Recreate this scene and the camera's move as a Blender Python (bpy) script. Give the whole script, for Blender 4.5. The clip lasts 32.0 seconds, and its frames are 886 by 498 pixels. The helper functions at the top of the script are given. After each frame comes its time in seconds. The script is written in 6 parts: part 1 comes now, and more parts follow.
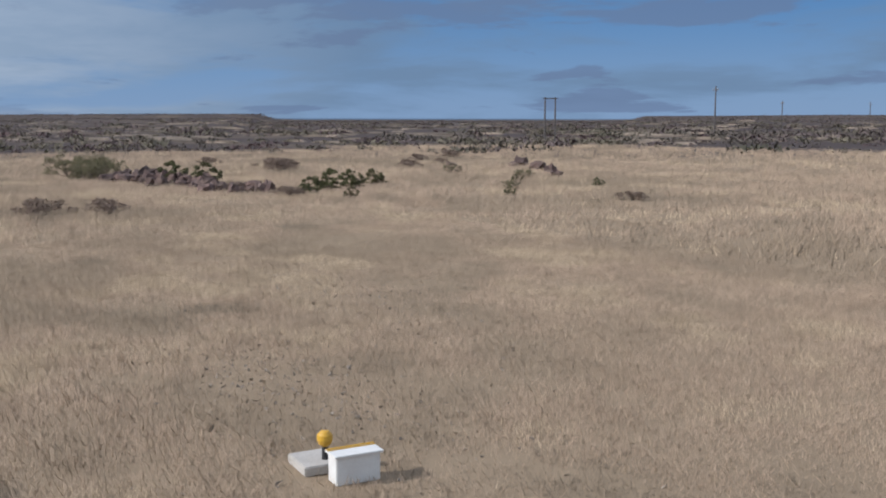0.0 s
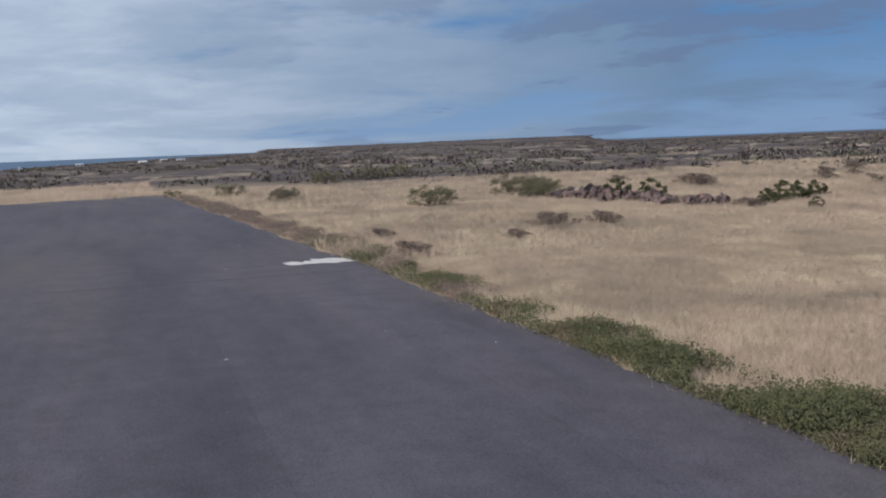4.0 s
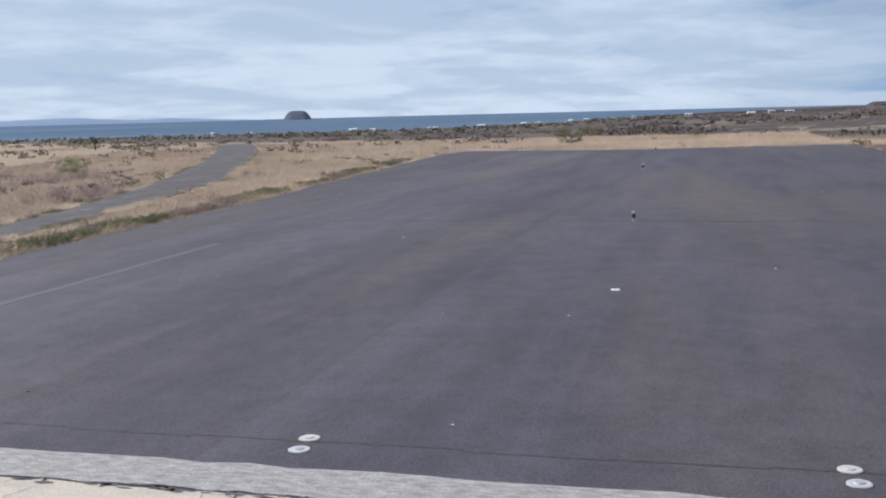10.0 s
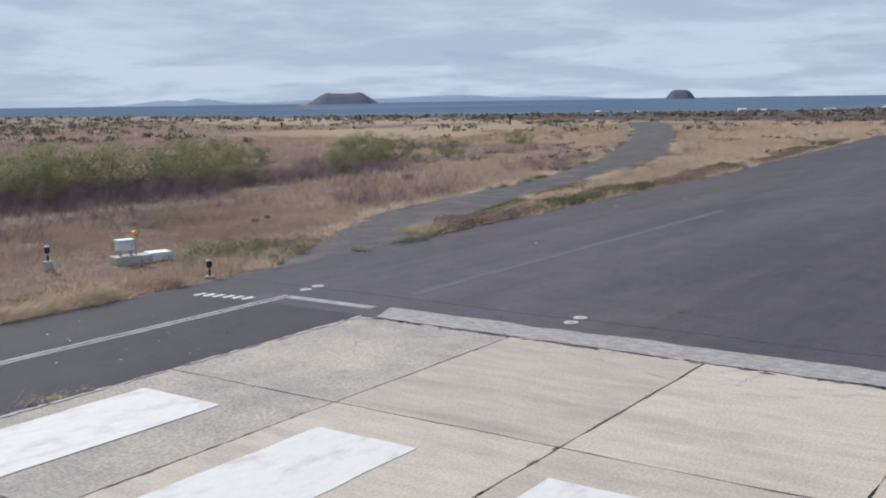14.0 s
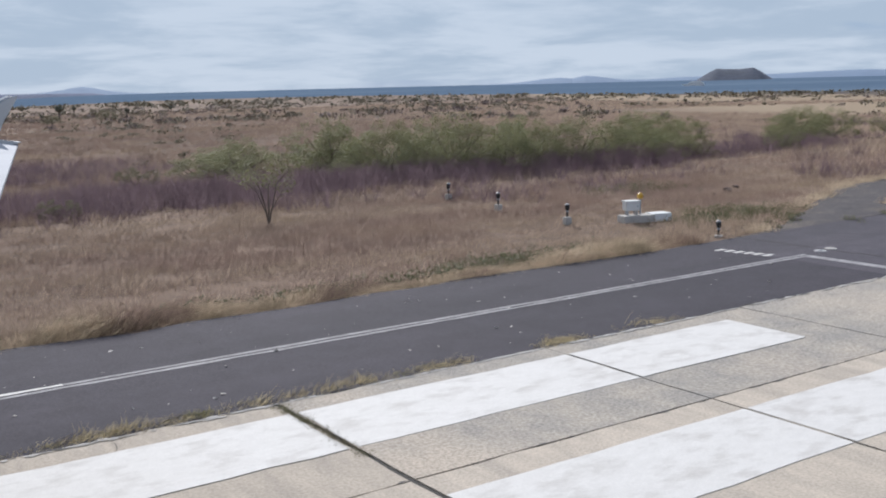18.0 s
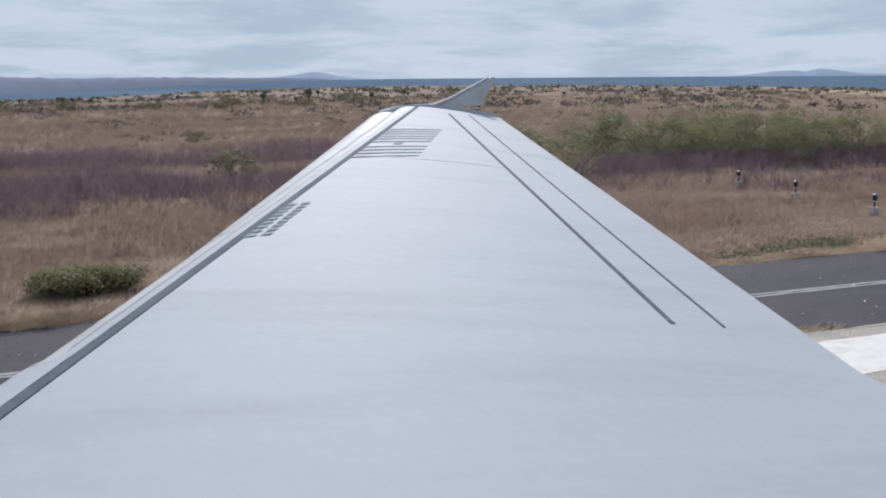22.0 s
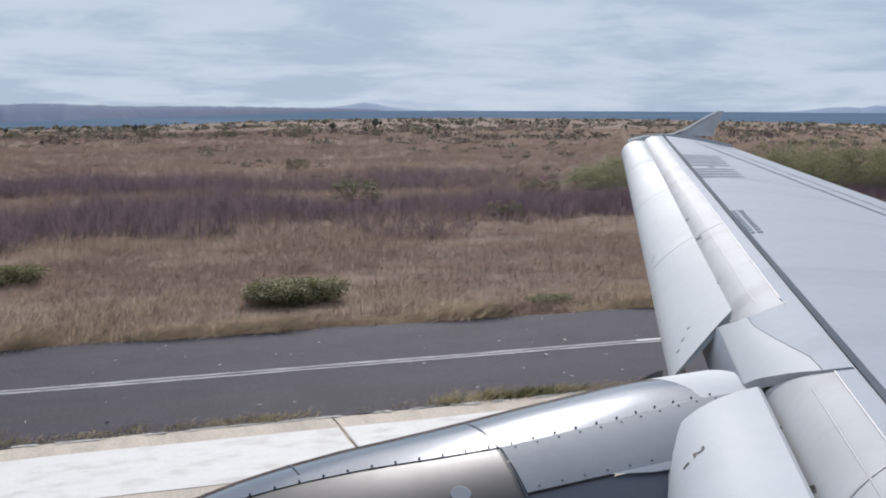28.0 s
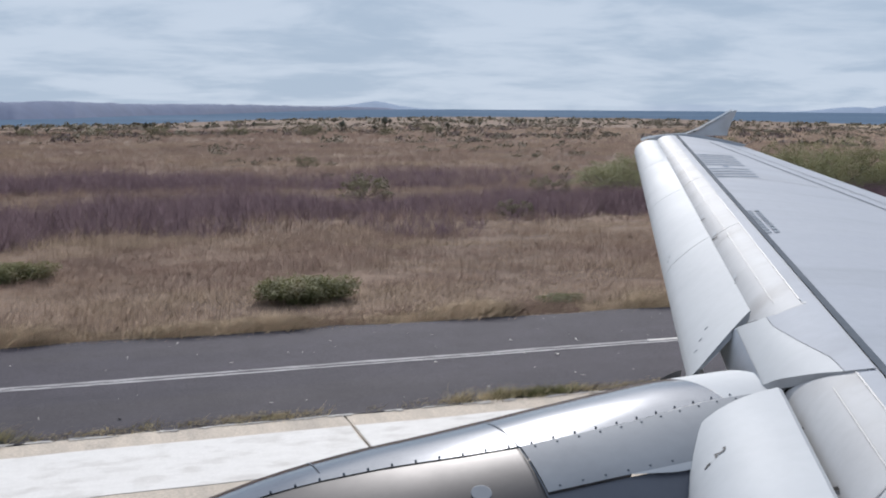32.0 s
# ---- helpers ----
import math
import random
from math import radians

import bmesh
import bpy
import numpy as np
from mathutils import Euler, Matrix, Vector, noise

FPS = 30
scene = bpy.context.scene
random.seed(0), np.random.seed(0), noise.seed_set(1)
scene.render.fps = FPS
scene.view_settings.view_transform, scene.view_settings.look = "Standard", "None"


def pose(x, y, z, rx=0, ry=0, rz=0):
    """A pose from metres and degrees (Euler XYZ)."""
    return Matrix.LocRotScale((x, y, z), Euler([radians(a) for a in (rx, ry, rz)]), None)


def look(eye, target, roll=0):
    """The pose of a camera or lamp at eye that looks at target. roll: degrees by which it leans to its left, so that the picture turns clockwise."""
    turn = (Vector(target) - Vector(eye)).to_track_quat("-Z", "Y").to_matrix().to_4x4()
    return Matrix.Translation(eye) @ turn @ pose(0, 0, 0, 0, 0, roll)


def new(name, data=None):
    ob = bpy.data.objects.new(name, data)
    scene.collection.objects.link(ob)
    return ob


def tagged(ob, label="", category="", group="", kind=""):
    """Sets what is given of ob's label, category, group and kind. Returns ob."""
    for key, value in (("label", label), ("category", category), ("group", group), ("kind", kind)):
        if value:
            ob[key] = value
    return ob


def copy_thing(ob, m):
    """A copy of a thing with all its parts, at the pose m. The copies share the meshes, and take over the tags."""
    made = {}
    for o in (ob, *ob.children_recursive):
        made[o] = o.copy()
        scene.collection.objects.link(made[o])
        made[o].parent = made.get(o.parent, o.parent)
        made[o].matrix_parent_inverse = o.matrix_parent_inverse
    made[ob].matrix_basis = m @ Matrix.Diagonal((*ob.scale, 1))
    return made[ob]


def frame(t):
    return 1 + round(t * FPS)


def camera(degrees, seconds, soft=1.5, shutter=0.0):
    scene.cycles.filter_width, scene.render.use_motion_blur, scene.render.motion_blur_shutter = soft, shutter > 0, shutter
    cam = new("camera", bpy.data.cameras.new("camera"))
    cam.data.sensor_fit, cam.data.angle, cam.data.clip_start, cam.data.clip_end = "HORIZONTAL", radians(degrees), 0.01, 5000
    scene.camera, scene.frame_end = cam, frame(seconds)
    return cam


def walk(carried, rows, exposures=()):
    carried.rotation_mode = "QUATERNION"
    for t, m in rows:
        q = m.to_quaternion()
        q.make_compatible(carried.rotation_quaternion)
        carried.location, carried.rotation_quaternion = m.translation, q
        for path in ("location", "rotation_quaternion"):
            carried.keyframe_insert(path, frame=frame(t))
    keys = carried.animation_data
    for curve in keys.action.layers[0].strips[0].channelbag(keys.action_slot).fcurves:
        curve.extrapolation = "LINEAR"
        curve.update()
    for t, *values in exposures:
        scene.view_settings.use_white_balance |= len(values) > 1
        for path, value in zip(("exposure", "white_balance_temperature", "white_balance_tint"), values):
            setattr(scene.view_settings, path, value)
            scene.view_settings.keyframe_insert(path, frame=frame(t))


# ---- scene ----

FIELD_OF_VIEW = 46.08
EYE = 4.6

# seconds, x, y, heading of the view, tilt down, roll (degrees)
PATH = [
    (0.0, 23.20, -21.24, -34.83, 7.33, 0.09),
    (1.0, 23.07, -18.68, -30.55, 5.69, 0.11),
    (1.5, 23.03, -17.51, -26.56, 6.60, -0.51),
    (2.0, 23.02, -16.36, -25.04, 6.97, 0.33),
    (2.5, 23.05, -15.20, -23.90, 8.58, -0.31),
    (3.0, 23.03, -14.01, -20.97, 8.72, -2.30),
    (3.5, 22.91, -12.99, -19.00, 6.98, -2.45),
    (5.5, 22.17, -8.76, -9.89, 6.00, -1.03),
    (6.0, 21.84, -7.87, -6.73, 6.51, -0.73),
    (6.5, 21.47, -7.05, -3.17, 6.64, -1.14),
    (7.0, 21.08, -6.28, 1.68, 7.91, -1.20),
    (7.5, 20.61, -5.53, 3.53, 7.61, -1.55),
    (8.0, 20.09, -4.78, 6.33, 7.65, -1.75),
    (8.5, 19.53, -4.09, 7.91, 7.57, -1.83),
    (9.0, 18.96, -3.44, 11.05, 7.39, -1.64),
    (9.5, 18.38, -2.82, 13.69, 7.47, -1.70),
    (10.0, 17.73, -2.27, 14.67, 7.52, -1.43),
    (10.5, 17.03, -1.75, 17.91, 7.61, -1.65),
    (11.0, 16.39, -1.26, 20.10, 7.56, -1.40),
    (11.5, 15.68, -0.89, 22.33, 7.60, -1.37),
    (12.0, 14.99, -0.57, 25.86, 7.90, -1.76),
    (12.5, 14.30, -0.21, 28.00, 7.85, -1.35),
    (13.0, 13.63, 0.16, 30.28, 7.98, -1.10),
    (13.5, 12.90, 0.49, 33.24, 8.08, -0.96),
    (14.0, 12.17, 0.73, 35.13, 8.26, -0.88),
    (14.5, 11.51, 0.96, 37.62, 8.33, -1.28),
    (16.5, 9.15, 1.30, 47.27, 8.70, -1.19),
    (17.0, 8.63, 1.28, 51.58, 8.84, -1.17),
    (17.5, 8.09, 1.25, 53.27, 9.09, -0.64),
    (18.0, 7.58, 1.15, 56.03, 9.09, -1.42),
    (18.5, 7.06, 1.05, 58.09, 9.19, -1.40),
    (19.0, 6.52, 0.99, 59.43, 9.19, -1.34),
    (19.5, 6.05, 0.94, 61.01, 9.21, -1.37),
    (20.0, 5.59, 0.92, 62.12, 9.33, -1.00),
    (20.5, 5.11, 0.86, 64.34, 9.33, -0.99),
    (21.0, 4.65, 0.76, 65.76, 9.37, -0.69),
    (21.5, 4.15, 0.62, 67.32, 9.43, -0.54),
    (22.0, 3.68, 0.51, 67.80, 9.49, -0.47),
    (22.5, 3.25, 0.45, 68.54, 9.58, -0.09),
    (23.0, 2.85, 0.35, 69.75, 9.33, 0.17),
    (23.5, 2.46, 0.27, 68.42, 8.58, 0.71),
    (24.0, 2.09, 0.18, 69.02, 8.39, 0.46),
    (24.5, 1.72, 0.10, 69.32, 8.58, -0.18),
    (25.0, 1.34, 0.07, 69.81, 8.17, -0.01),
    (25.5, 1.02, 0.04, 69.82, 8.00, 0.07),
    (27.5, 0.15, -0.04, 70.12, 7.79, 0.22),
    (28.0, 0.05, -0.02, 70.42, 7.76, 0.23),
    (28.5, -0.03, -0.00, 70.65, 7.73, 0.08),
    (29.0, -0.03, 0.01, 69.81, 7.67, 0.13),
    (29.5, -0.01, 0.02, 70.98, 7.80, 0.16),
    (30.0, -0.03, 0.03, 71.22, 7.96, 0.25),
    (30.5, -0.01, 0.04, 71.29, 7.82, 0.09),
    (31.0, -0.01, 0.03, 71.27, 7.83, 0.21),
    (31.5, -0.01, 0.02, 70.94, 7.84, 0.37),
    (32.0, 0.00, 0.00, 70.91, 7.83, 0.40),
]


def view(x, y, heading, tilt, roll):
    h, p = radians(heading), radians(tilt)
    way = Vector((math.cos(h) * math.cos(p), math.sin(h) * math.cos(p), -math.sin(p)))
    eye = Vector((x, y, EYE))
    return look(eye, eye + way * 10, roll)


cam = camera(FIELD_OF_VIEW, 32.0, soft=2.0)
walk(cam, [(t, view(x, y, h, p, r)) for t, x, y, h, p, r in PATH], [(0, -0.14, 5950, 13), (3.5, -0.14, 5950, 13), (6, 0.06, 5950, 13), (8.5, 0.18, 5950, 13), (11.5, 0.14, 5950, 13), (14, 0.0, 6000, 13), (32, 0.0, 6080, 13)])

# ---------------------------------------------------------------- world and sun
SUN_AZ, SUN_EL = 70.0, 31.0
world = bpy.data.worlds.new("sky")
scene.world = world
world.use_nodes = True


def nodes_of(tree):
    return tree.nodes, tree.links


def build_sky():
    n, l = nodes_of(world.node_tree)
    n.clear()
    out = n.new("ShaderNodeOutputWorld")
    bg = n.new("ShaderNodeBackground")
    sky = n.new("ShaderNodeTexSky")
    sky.sky_type, sky.sun_disc = "NISHITA", False
    sky.sun_elevation, sky.sun_rotation = radians(SUN_EL), radians(90 - SUN_AZ)
    sky.air_density, sky.dust_density, sky.ozone_density = 1.0, 0.4, 2.5
    tc = n.new("ShaderNodeTexCoord")
    sep = n.new("ShaderNodeSeparateXYZ")
    l.new(tc.outputs["Generated"], sep.inputs[0])

    # cloud layers lie on a high flat sheet, so that they crowd into bands towards the horizon
    low_z = n.new("ShaderNodeMath")
    low_z.operation = "MAXIMUM"
    low_z.inputs[1].default_value = 0.0
    l.new(sep.outputs["Z"], low_z.inputs[0])
    lift = n.new("ShaderNodeMath")
    lift.inputs[1].default_value = 0.13
    l.new(low_z.outputs[0], lift.inputs[0])
    inv = n.new("ShaderNodeMath")
    inv.operation = "DIVIDE"
    inv.inputs[0].default_value = 1.0
    l.new(lift.outputs[0], inv.inputs[1])
    layer = n.new("ShaderNodeVectorMath")
    layer.operation = "SCALE"
    l.new(tc.outputs["Generated"], layer.inputs[0])
    l.new(inv.outputs[0], layer.inputs["Scale"])

    def clouds(scale, detail, low, high, rough=0.60):
        t = n.new("ShaderNodeTexNoise")
        t.inputs["Scale"].default_value, t.inputs["Detail"].default_value, t.inputs["Roughness"].default_value = scale, detail, rough
        t.inputs["Distortion"].default_value = 0.25
        r = n.new("ShaderNodeMapRange")
        r.interpolation_type = "SMOOTHSTEP"
        r.inputs["From Min"].default_value, r.inputs["From Max"].default_value = low, high
        l.new(layer.outputs[0], t.inputs["Vector"])
        return t, r

    # how overcast it is: clear towards the south-east, cloud elsewhere
    dot = n.new("ShaderNodeVectorMath")
    dot.operation = "DOT_PRODUCT"
    dot.inputs[1].default_value = (math.cos(radians(-62)), math.sin(radians(-62)), 0)
    l.new(tc.outputs["Generated"], dot.inputs[0])
    clear = n.new("ShaderNodeMapRange")
    clear.inputs["From Min"].default_value, clear.inputs["From Max"].default_value = 0.15, 1.0
    clear.inputs["To Min"].default_value, clear.inputs["To Max"].default_value = 0.21, -0.08
    l.new(dot.outputs["Value"], clear.inputs["Value"])
    t1, r1 = clouds(0.55, 6, 0.41, 0.60, 0.56)
    add = n.new("ShaderNodeMath")
    l.new(t1.outputs["Fac"], add.inputs[0])
    l.new(clear.outputs["Result"], add.inputs[1])
    l.new(add.outputs[0], r1.inputs["Value"])
    t2, r2 = clouds(1.15, 6, 0.36, 0.62, 0.58)
    l.new(t2.outputs["Fac"], r2.inputs["Value"])
    shade = n.new("ShaderNodeMixRGB")
    shade.inputs["Color1"].default_value, shade.inputs["Color2"].default_value = (4.15, 4.9, 5.55, 1), (5.65, 6.25, 6.7, 1)
    l.new(r2.outputs["Result"], shade.inputs["Fac"])
    # clear blue above, paler haze on the horizon
    haze = n.new("ShaderNodeMapRange")
    haze.inputs["From Min"].default_value, haze.inputs["From Max"].default_value = 0.0, 0.12
    l.new(sep.outputs["Z"], haze.inputs["Value"])
    blue = n.new("ShaderNodeMixRGB")
    blue.inputs["Color1"].default_value, blue.inputs["Color2"].default_value = (2.0, 3.2, 4.9, 1), (0.60, 1.92, 4.1, 1)
    l.new(haze.outputs["Result"], blue.inputs["Fac"])
    base = n.new("ShaderNodeMixRGB")
    base.inputs["Fac"].default_value = 0.9
    l.new(sky.outputs["Color"], base.inputs["Color1"])
    l.new(blue.outputs["Color"], base.inputs["Color2"])
    mix = n.new("ShaderNodeMixRGB")
    cover = n.new("ShaderNodeMath")
    cover.operation = "MULTIPLY"
    cover.inputs[1].default_value = 0.9
    l.new(r1.outputs["Result"], cover.inputs[0])
    l.new(cover.outputs[0], mix.inputs["Fac"])
    l.new(base.outputs["Color"], mix.inputs["Color1"])
    # thin grey-violet cloud where the sky is clear
    thin = n.new("ShaderNodeMapRange")
    thin.inputs["From Min"].default_value, thin.inputs["From Max"].default_value = 0.45, 0.85
    l.new(dot.outputs["Value"], thin.inputs["Value"])
    grey = n.new("ShaderNodeMixRGB")
    grey.inputs["Color2"].default_value = (1.62, 2.45, 3.5, 1)
    l.new(thin.outputs["Result"], grey.inputs["Fac"])
    l.new(shade.outputs["Color"], grey.inputs["Color1"])
    l.new(grey.outputs["Color"], mix.inputs["Color2"])
    # long grey streaks across the clear part
    t3, r3 = clouds(0.75, 7, 0.56, 0.61, 0.56)
    l.new(t3.outputs["Fac"], r3.inputs["Value"])
    part_of = n.new("ShaderNodeMath")
    part_of.operation = "MULTIPLY"
    l.new(r3.outputs["Result"], part_of.inputs[0])
    l.new(thin.outputs["Result"], part_of.inputs[1])
    weaker = n.new("ShaderNodeMath")
    weaker.operation = "MULTIPLY"
    weaker.inputs[1].default_value = 0.70
    l.new(part_of.outputs[0], weaker.inputs[0])
    streak = n.new("ShaderNodeMixRGB")
    streak.inputs["Color2"].default_value = (1.45, 2.0, 3.05, 1)
    l.new(weaker.outputs[0], streak.inputs["Fac"])
    l.new(mix.outputs["Color"], streak.inputs["Color1"])
    # unseen upper sky mixed towards one even bright tone, added as fill light
    high = n.new("ShaderNodeMapRange")
    high.interpolation_type = "SMOOTHSTEP"
    high.inputs["From Min"].default_value, high.inputs["From Max"].default_value, high.inputs["To Max"].default_value = 0.10, 0.30, 0.62
    l.new(sep.outputs["Z"], high.inputs["Value"])
    over = n.new("ShaderNodeMixRGB")
    over.inputs["Color2"].default_value = (5.6, 6.0, 6.8, 1)
    l.new(high.outputs["Result"], over.inputs["Fac"])
    l.new(streak.outputs["Color"], over.inputs["Color1"])
    # thin bright cloud round the sun
    near = n.new("ShaderNodeVectorMath")
    near.operation = "DOT_PRODUCT"
    near.inputs[1].default_value = (math.cos(radians(SUN_AZ)) * math.cos(radians(SUN_EL)), math.sin(radians(SUN_AZ)) * math.cos(radians(SUN_EL)), math.sin(radians(SUN_EL)))
    l.new(tc.outputs["Generated"], near.inputs[0])
    ring = n.new("ShaderNodeMapRange")
    ring.interpolation_type = "SMOOTHSTEP"
    ring.inputs["From Min"].default_value, ring.inputs["From Max"].default_value, ring.inputs["To Max"].default_value = 0.93, 0.998, 0.9
    l.new(near.outputs["Value"], ring.inputs["Value"])
    lit = n.new("ShaderNodeMixRGB")
    lit.inputs["Color2"].default_value = (13.0, 13.0, 12.8, 1)
    l.new(ring.outputs["Result"], lit.inputs["Fac"])
    l.new(over.outputs["Color"], lit.inputs["Color1"])
    l.new(lit.outputs["Color"], bg.inputs["Color"])
    bg.inputs["Strength"].default_value = 0.11
    l.new(bg.outputs[0], out.inputs["Surface"])


build_sky()
sun = new("sun", bpy.data.lights.new("sun", "SUN"))
sun.data.energy, sun.data.angle, sun.data.color = 4.15, radians(0.6), (1.0, 0.95, 0.87)
a, e = radians(SUN_AZ), radians(SUN_EL)
sun.matrix_world = look((math.cos(a) * math.cos(e) * 100, math.sin(a) * math.cos(e) * 100, math.sin(e) * 100), (0, 0, 0))


# ---------------------------------------------------------------- materials
def material(name, c1, c2, rough=0.8, metal=0.0, scale=3.0, fine=40.0, bump=0.2, c3=None, big=0.15, island=0.0, objrand=0.0, fine_mix=0.35, stretch=(1, 1, 1), bump_d=0.01, rough2=None, spec=0.5, thin=0.0):
    """A surface of two colours in patches of 1/scale metres, broken up by fine grain, with c3 in broad stains."""
    m = bpy.data.materials.new(name)
    m.use_nodes = True
    n, l = nodes_of(m.node_tree)
    p = n["Principled BSDF"]
    p.inputs["Roughness"].default_value, p.inputs["Metallic"].default_value = rough, metal
    p.inputs["Specular IOR Level"].default_value = spec
    geo = n.new("ShaderNodeNewGeometry")
    mp = n.new("ShaderNodeMapping")
    mp.inputs["Scale"].default_value = stretch
    l.new(geo.outputs["Position"], mp.inputs["Vector"])

    def noise_tex(s, d, rg=0.6, even=False):
        t = n.new("ShaderNodeTexNoise")
        t.inputs["Scale"].default_value, t.inputs["Detail"].default_value, t.inputs["Roughness"].default_value = s, d, rg
        l.new(geo.outputs["Position"] if even else mp.outputs["Vector"], t.inputs["Vector"])
        return t

    def mixed(fac, ca, cb, lo=0.35, hi=0.65):
        r = n.new("ShaderNodeMapRange")
        r.inputs["From Min"].default_value, r.inputs["From Max"].default_value = lo, hi
        l.new(fac, r.inputs["Value"])
        x = n.new("ShaderNodeMixRGB")
        l.new(r.outputs["Result"], x.inputs["Fac"])
        for k, c in (("Color1", ca), ("Color2", cb)):
            if isinstance(c, tuple):
                x.inputs[k].default_value = (*c, 1)
            else:
                l.new(c, x.inputs[k])
        return x.outputs["Color"]

    a1, a2 = noise_tex(scale, 6), noise_tex(fine, 4, 0.7, True)
    col = mixed(a1.outputs["Fac"], c1, c2)
    if c3:
        a3 = noise_tex(big, 5)
        col = mixed(a3.outputs["Fac"], col, c3, 0.5, 0.68)
    rgb = n.new("ShaderNodeHueSaturation")
    l.new(col, rgb.inputs["Color"])
    val = n.new("ShaderNodeMapRange")
    val.inputs["From Min"].default_value, val.inputs["From Max"].default_value = 0.25, 0.75
    val.inputs["To Min"].default_value, val.inputs["To Max"].default_value = 1 - fine_mix, 1 + fine_mix
    l.new(a2.outputs["Fac"], val.inputs["Value"])
    v = val.outputs["Result"]
    for amount, src in ((island, geo.outputs["Random Per Island"]), (objrand, None)):
        if amount:
            if src is None:
                src = n.new("ShaderNodeObjectInfo").outputs["Random"]
            r = n.new("ShaderNodeMapRange")
            r.inputs["To Min"].default_value, r.inputs["To Max"].default_value = 1 - amount, 1 + amount
            l.new(src, r.inputs["Value"])
            mu = n.new("ShaderNodeMath")
            mu.operation = "MULTIPLY"
            l.new(v, mu.inputs[0])
            l.new(r.outputs["Result"], mu.inputs[1])
            v = mu.outputs[0]
    l.new(v, rgb.inputs["Value"])
    l.new(rgb.outputs["Color"], p.inputs["Base Color"])
    if thin:
        tr, mx = n.new("ShaderNodeBsdfTranslucent"), n.new("ShaderNodeMixShader")
        l.new(rgb.outputs["Color"], tr.inputs["Color"])
        mx.inputs["Fac"].default_value = thin
        l.new(p.outputs[0], mx.inputs[1])
        l.new(tr.outputs[0], mx.inputs[2])
        l.new(mx.outputs[0], n["Material Output"].inputs["Surface"])
    if rough2 is not None:
        r = n.new("ShaderNodeMapRange")
        r.inputs["From Min"].default_value, r.inputs["From Max"].default_value = 0.3, 0.7
        r.inputs["To Min"].default_value, r.inputs["To Max"].default_value = rough, rough2
        l.new(a1.outputs["Fac"], r.inputs["Value"])
        l.new(r.outputs["Result"], p.inputs["Roughness"])
    if bump:
        b = n.new("ShaderNodeBump")
        b.inputs["Strength"].default_value, b.inputs["Distance"].default_value = bump, bump_d
        l.new(a2.outputs["Fac"], b.inputs["Height"])
        l.new(b.outputs["Normal"], p.inputs["Normal"])
    return m


ASPHALT = material("asphalt", (0.053, 0.048, 0.060), (0.081, 0.072, 0.086), 0.9, 0, 0.30, 26, 0.8, (0.094, 0.080, 0.076), 0.10, fine_mix=0.5, stretch=(0.2, 1.2, 1), spec=0.25)


def lanes(m, width, amount):
    """Asphalt laid in lanes along the runway, each a little lighter or darker, with a dark joint between."""
    n, l = nodes_of(m.node_tree)
    p = n["Principled BSDF"]
    old = p.inputs["Base Color"].links[0].from_socket
    sep = n.new("ShaderNodeSeparateXYZ")
    l.new(n.new("ShaderNodeNewGeometry").outputs["Position"], sep.inputs[0])
    wob = n.new("ShaderNodeTexNoise")
    wob.inputs["Scale"].default_value = 0.25
    sums = []
    for op, a, b in (("MULTIPLY_ADD", wob.outputs["Fac"], sep.outputs["Y"]), ("DIVIDE", None, width), ("FLOOR", None, None), ("FRACT", 1, None)):
        x = n.new("ShaderNodeMath")
        x.operation = op
        src = sums[-1] if a is None else sums[1] if a == 1 else a
        l.new(src, x.inputs[0])
        if op == "MULTIPLY_ADD":
            x.inputs[1].default_value = 0.25
            l.new(b, x.inputs[2])
        elif b:
            x.inputs[1].default_value = b
        sums.append(x.outputs[0])
    wn = n.new("ShaderNodeTexWhiteNoise")
    wn.noise_dimensions = "1D"
    l.new(sums[2], wn.inputs["W"])
    tone = n.new("ShaderNodeMapRange")
    tone.inputs["To Min"].default_value, tone.inputs["To Max"].default_value = 1 - amount, 1 + amount
    l.new(wn.outputs["Value"], tone.inputs["Value"])
    gap = n.new("ShaderNodeMapRange")
    gap.inputs["From Max"].default_value, gap.inputs["To Min"].default_value = 0.02, 0.90
    l.new(sums[3], gap.inputs["Value"])
    both = n.new("ShaderNodeMath")
    both.operation = "MULTIPLY"
    l.new(tone.outputs["Result"], both.inputs[0])
    l.new(gap.outputs["Result"], both.inputs[1])
    blotch = n.new("ShaderNodeTexNoise")
    blotch.inputs["Scale"].default_value, blotch.inputs["Detail"].default_value, blotch.inputs["Roughness"].default_value = 0.9, 9, 0.75
    l.new(sep.inputs[0].links[0].from_socket, blotch.inputs["Vector"])
    mottle = n.new("ShaderNodeMapRange")
    mottle.inputs["From Min"].default_value, mottle.inputs["From Max"].default_value = 0.3, 0.7
    mottle.inputs["To Min"].default_value, mottle.inputs["To Max"].default_value = 0.80, 1.20
    l.new(blotch.outputs["Fac"], mottle.inputs["Value"])
    all_of = n.new("ShaderNodeMath")
    all_of.operation = "MULTIPLY"
    l.new(both.outputs[0], all_of.inputs[0])
    l.new(mottle.outputs["Result"], all_of.inputs[1])
    out = n.new("ShaderNodeHueSaturation")
    l.new(old, out.inputs["Color"])
    l.new(all_of.outputs[0], out.inputs["Value"])
    l.new(out.outputs["Color"], p.inputs["Base Color"])


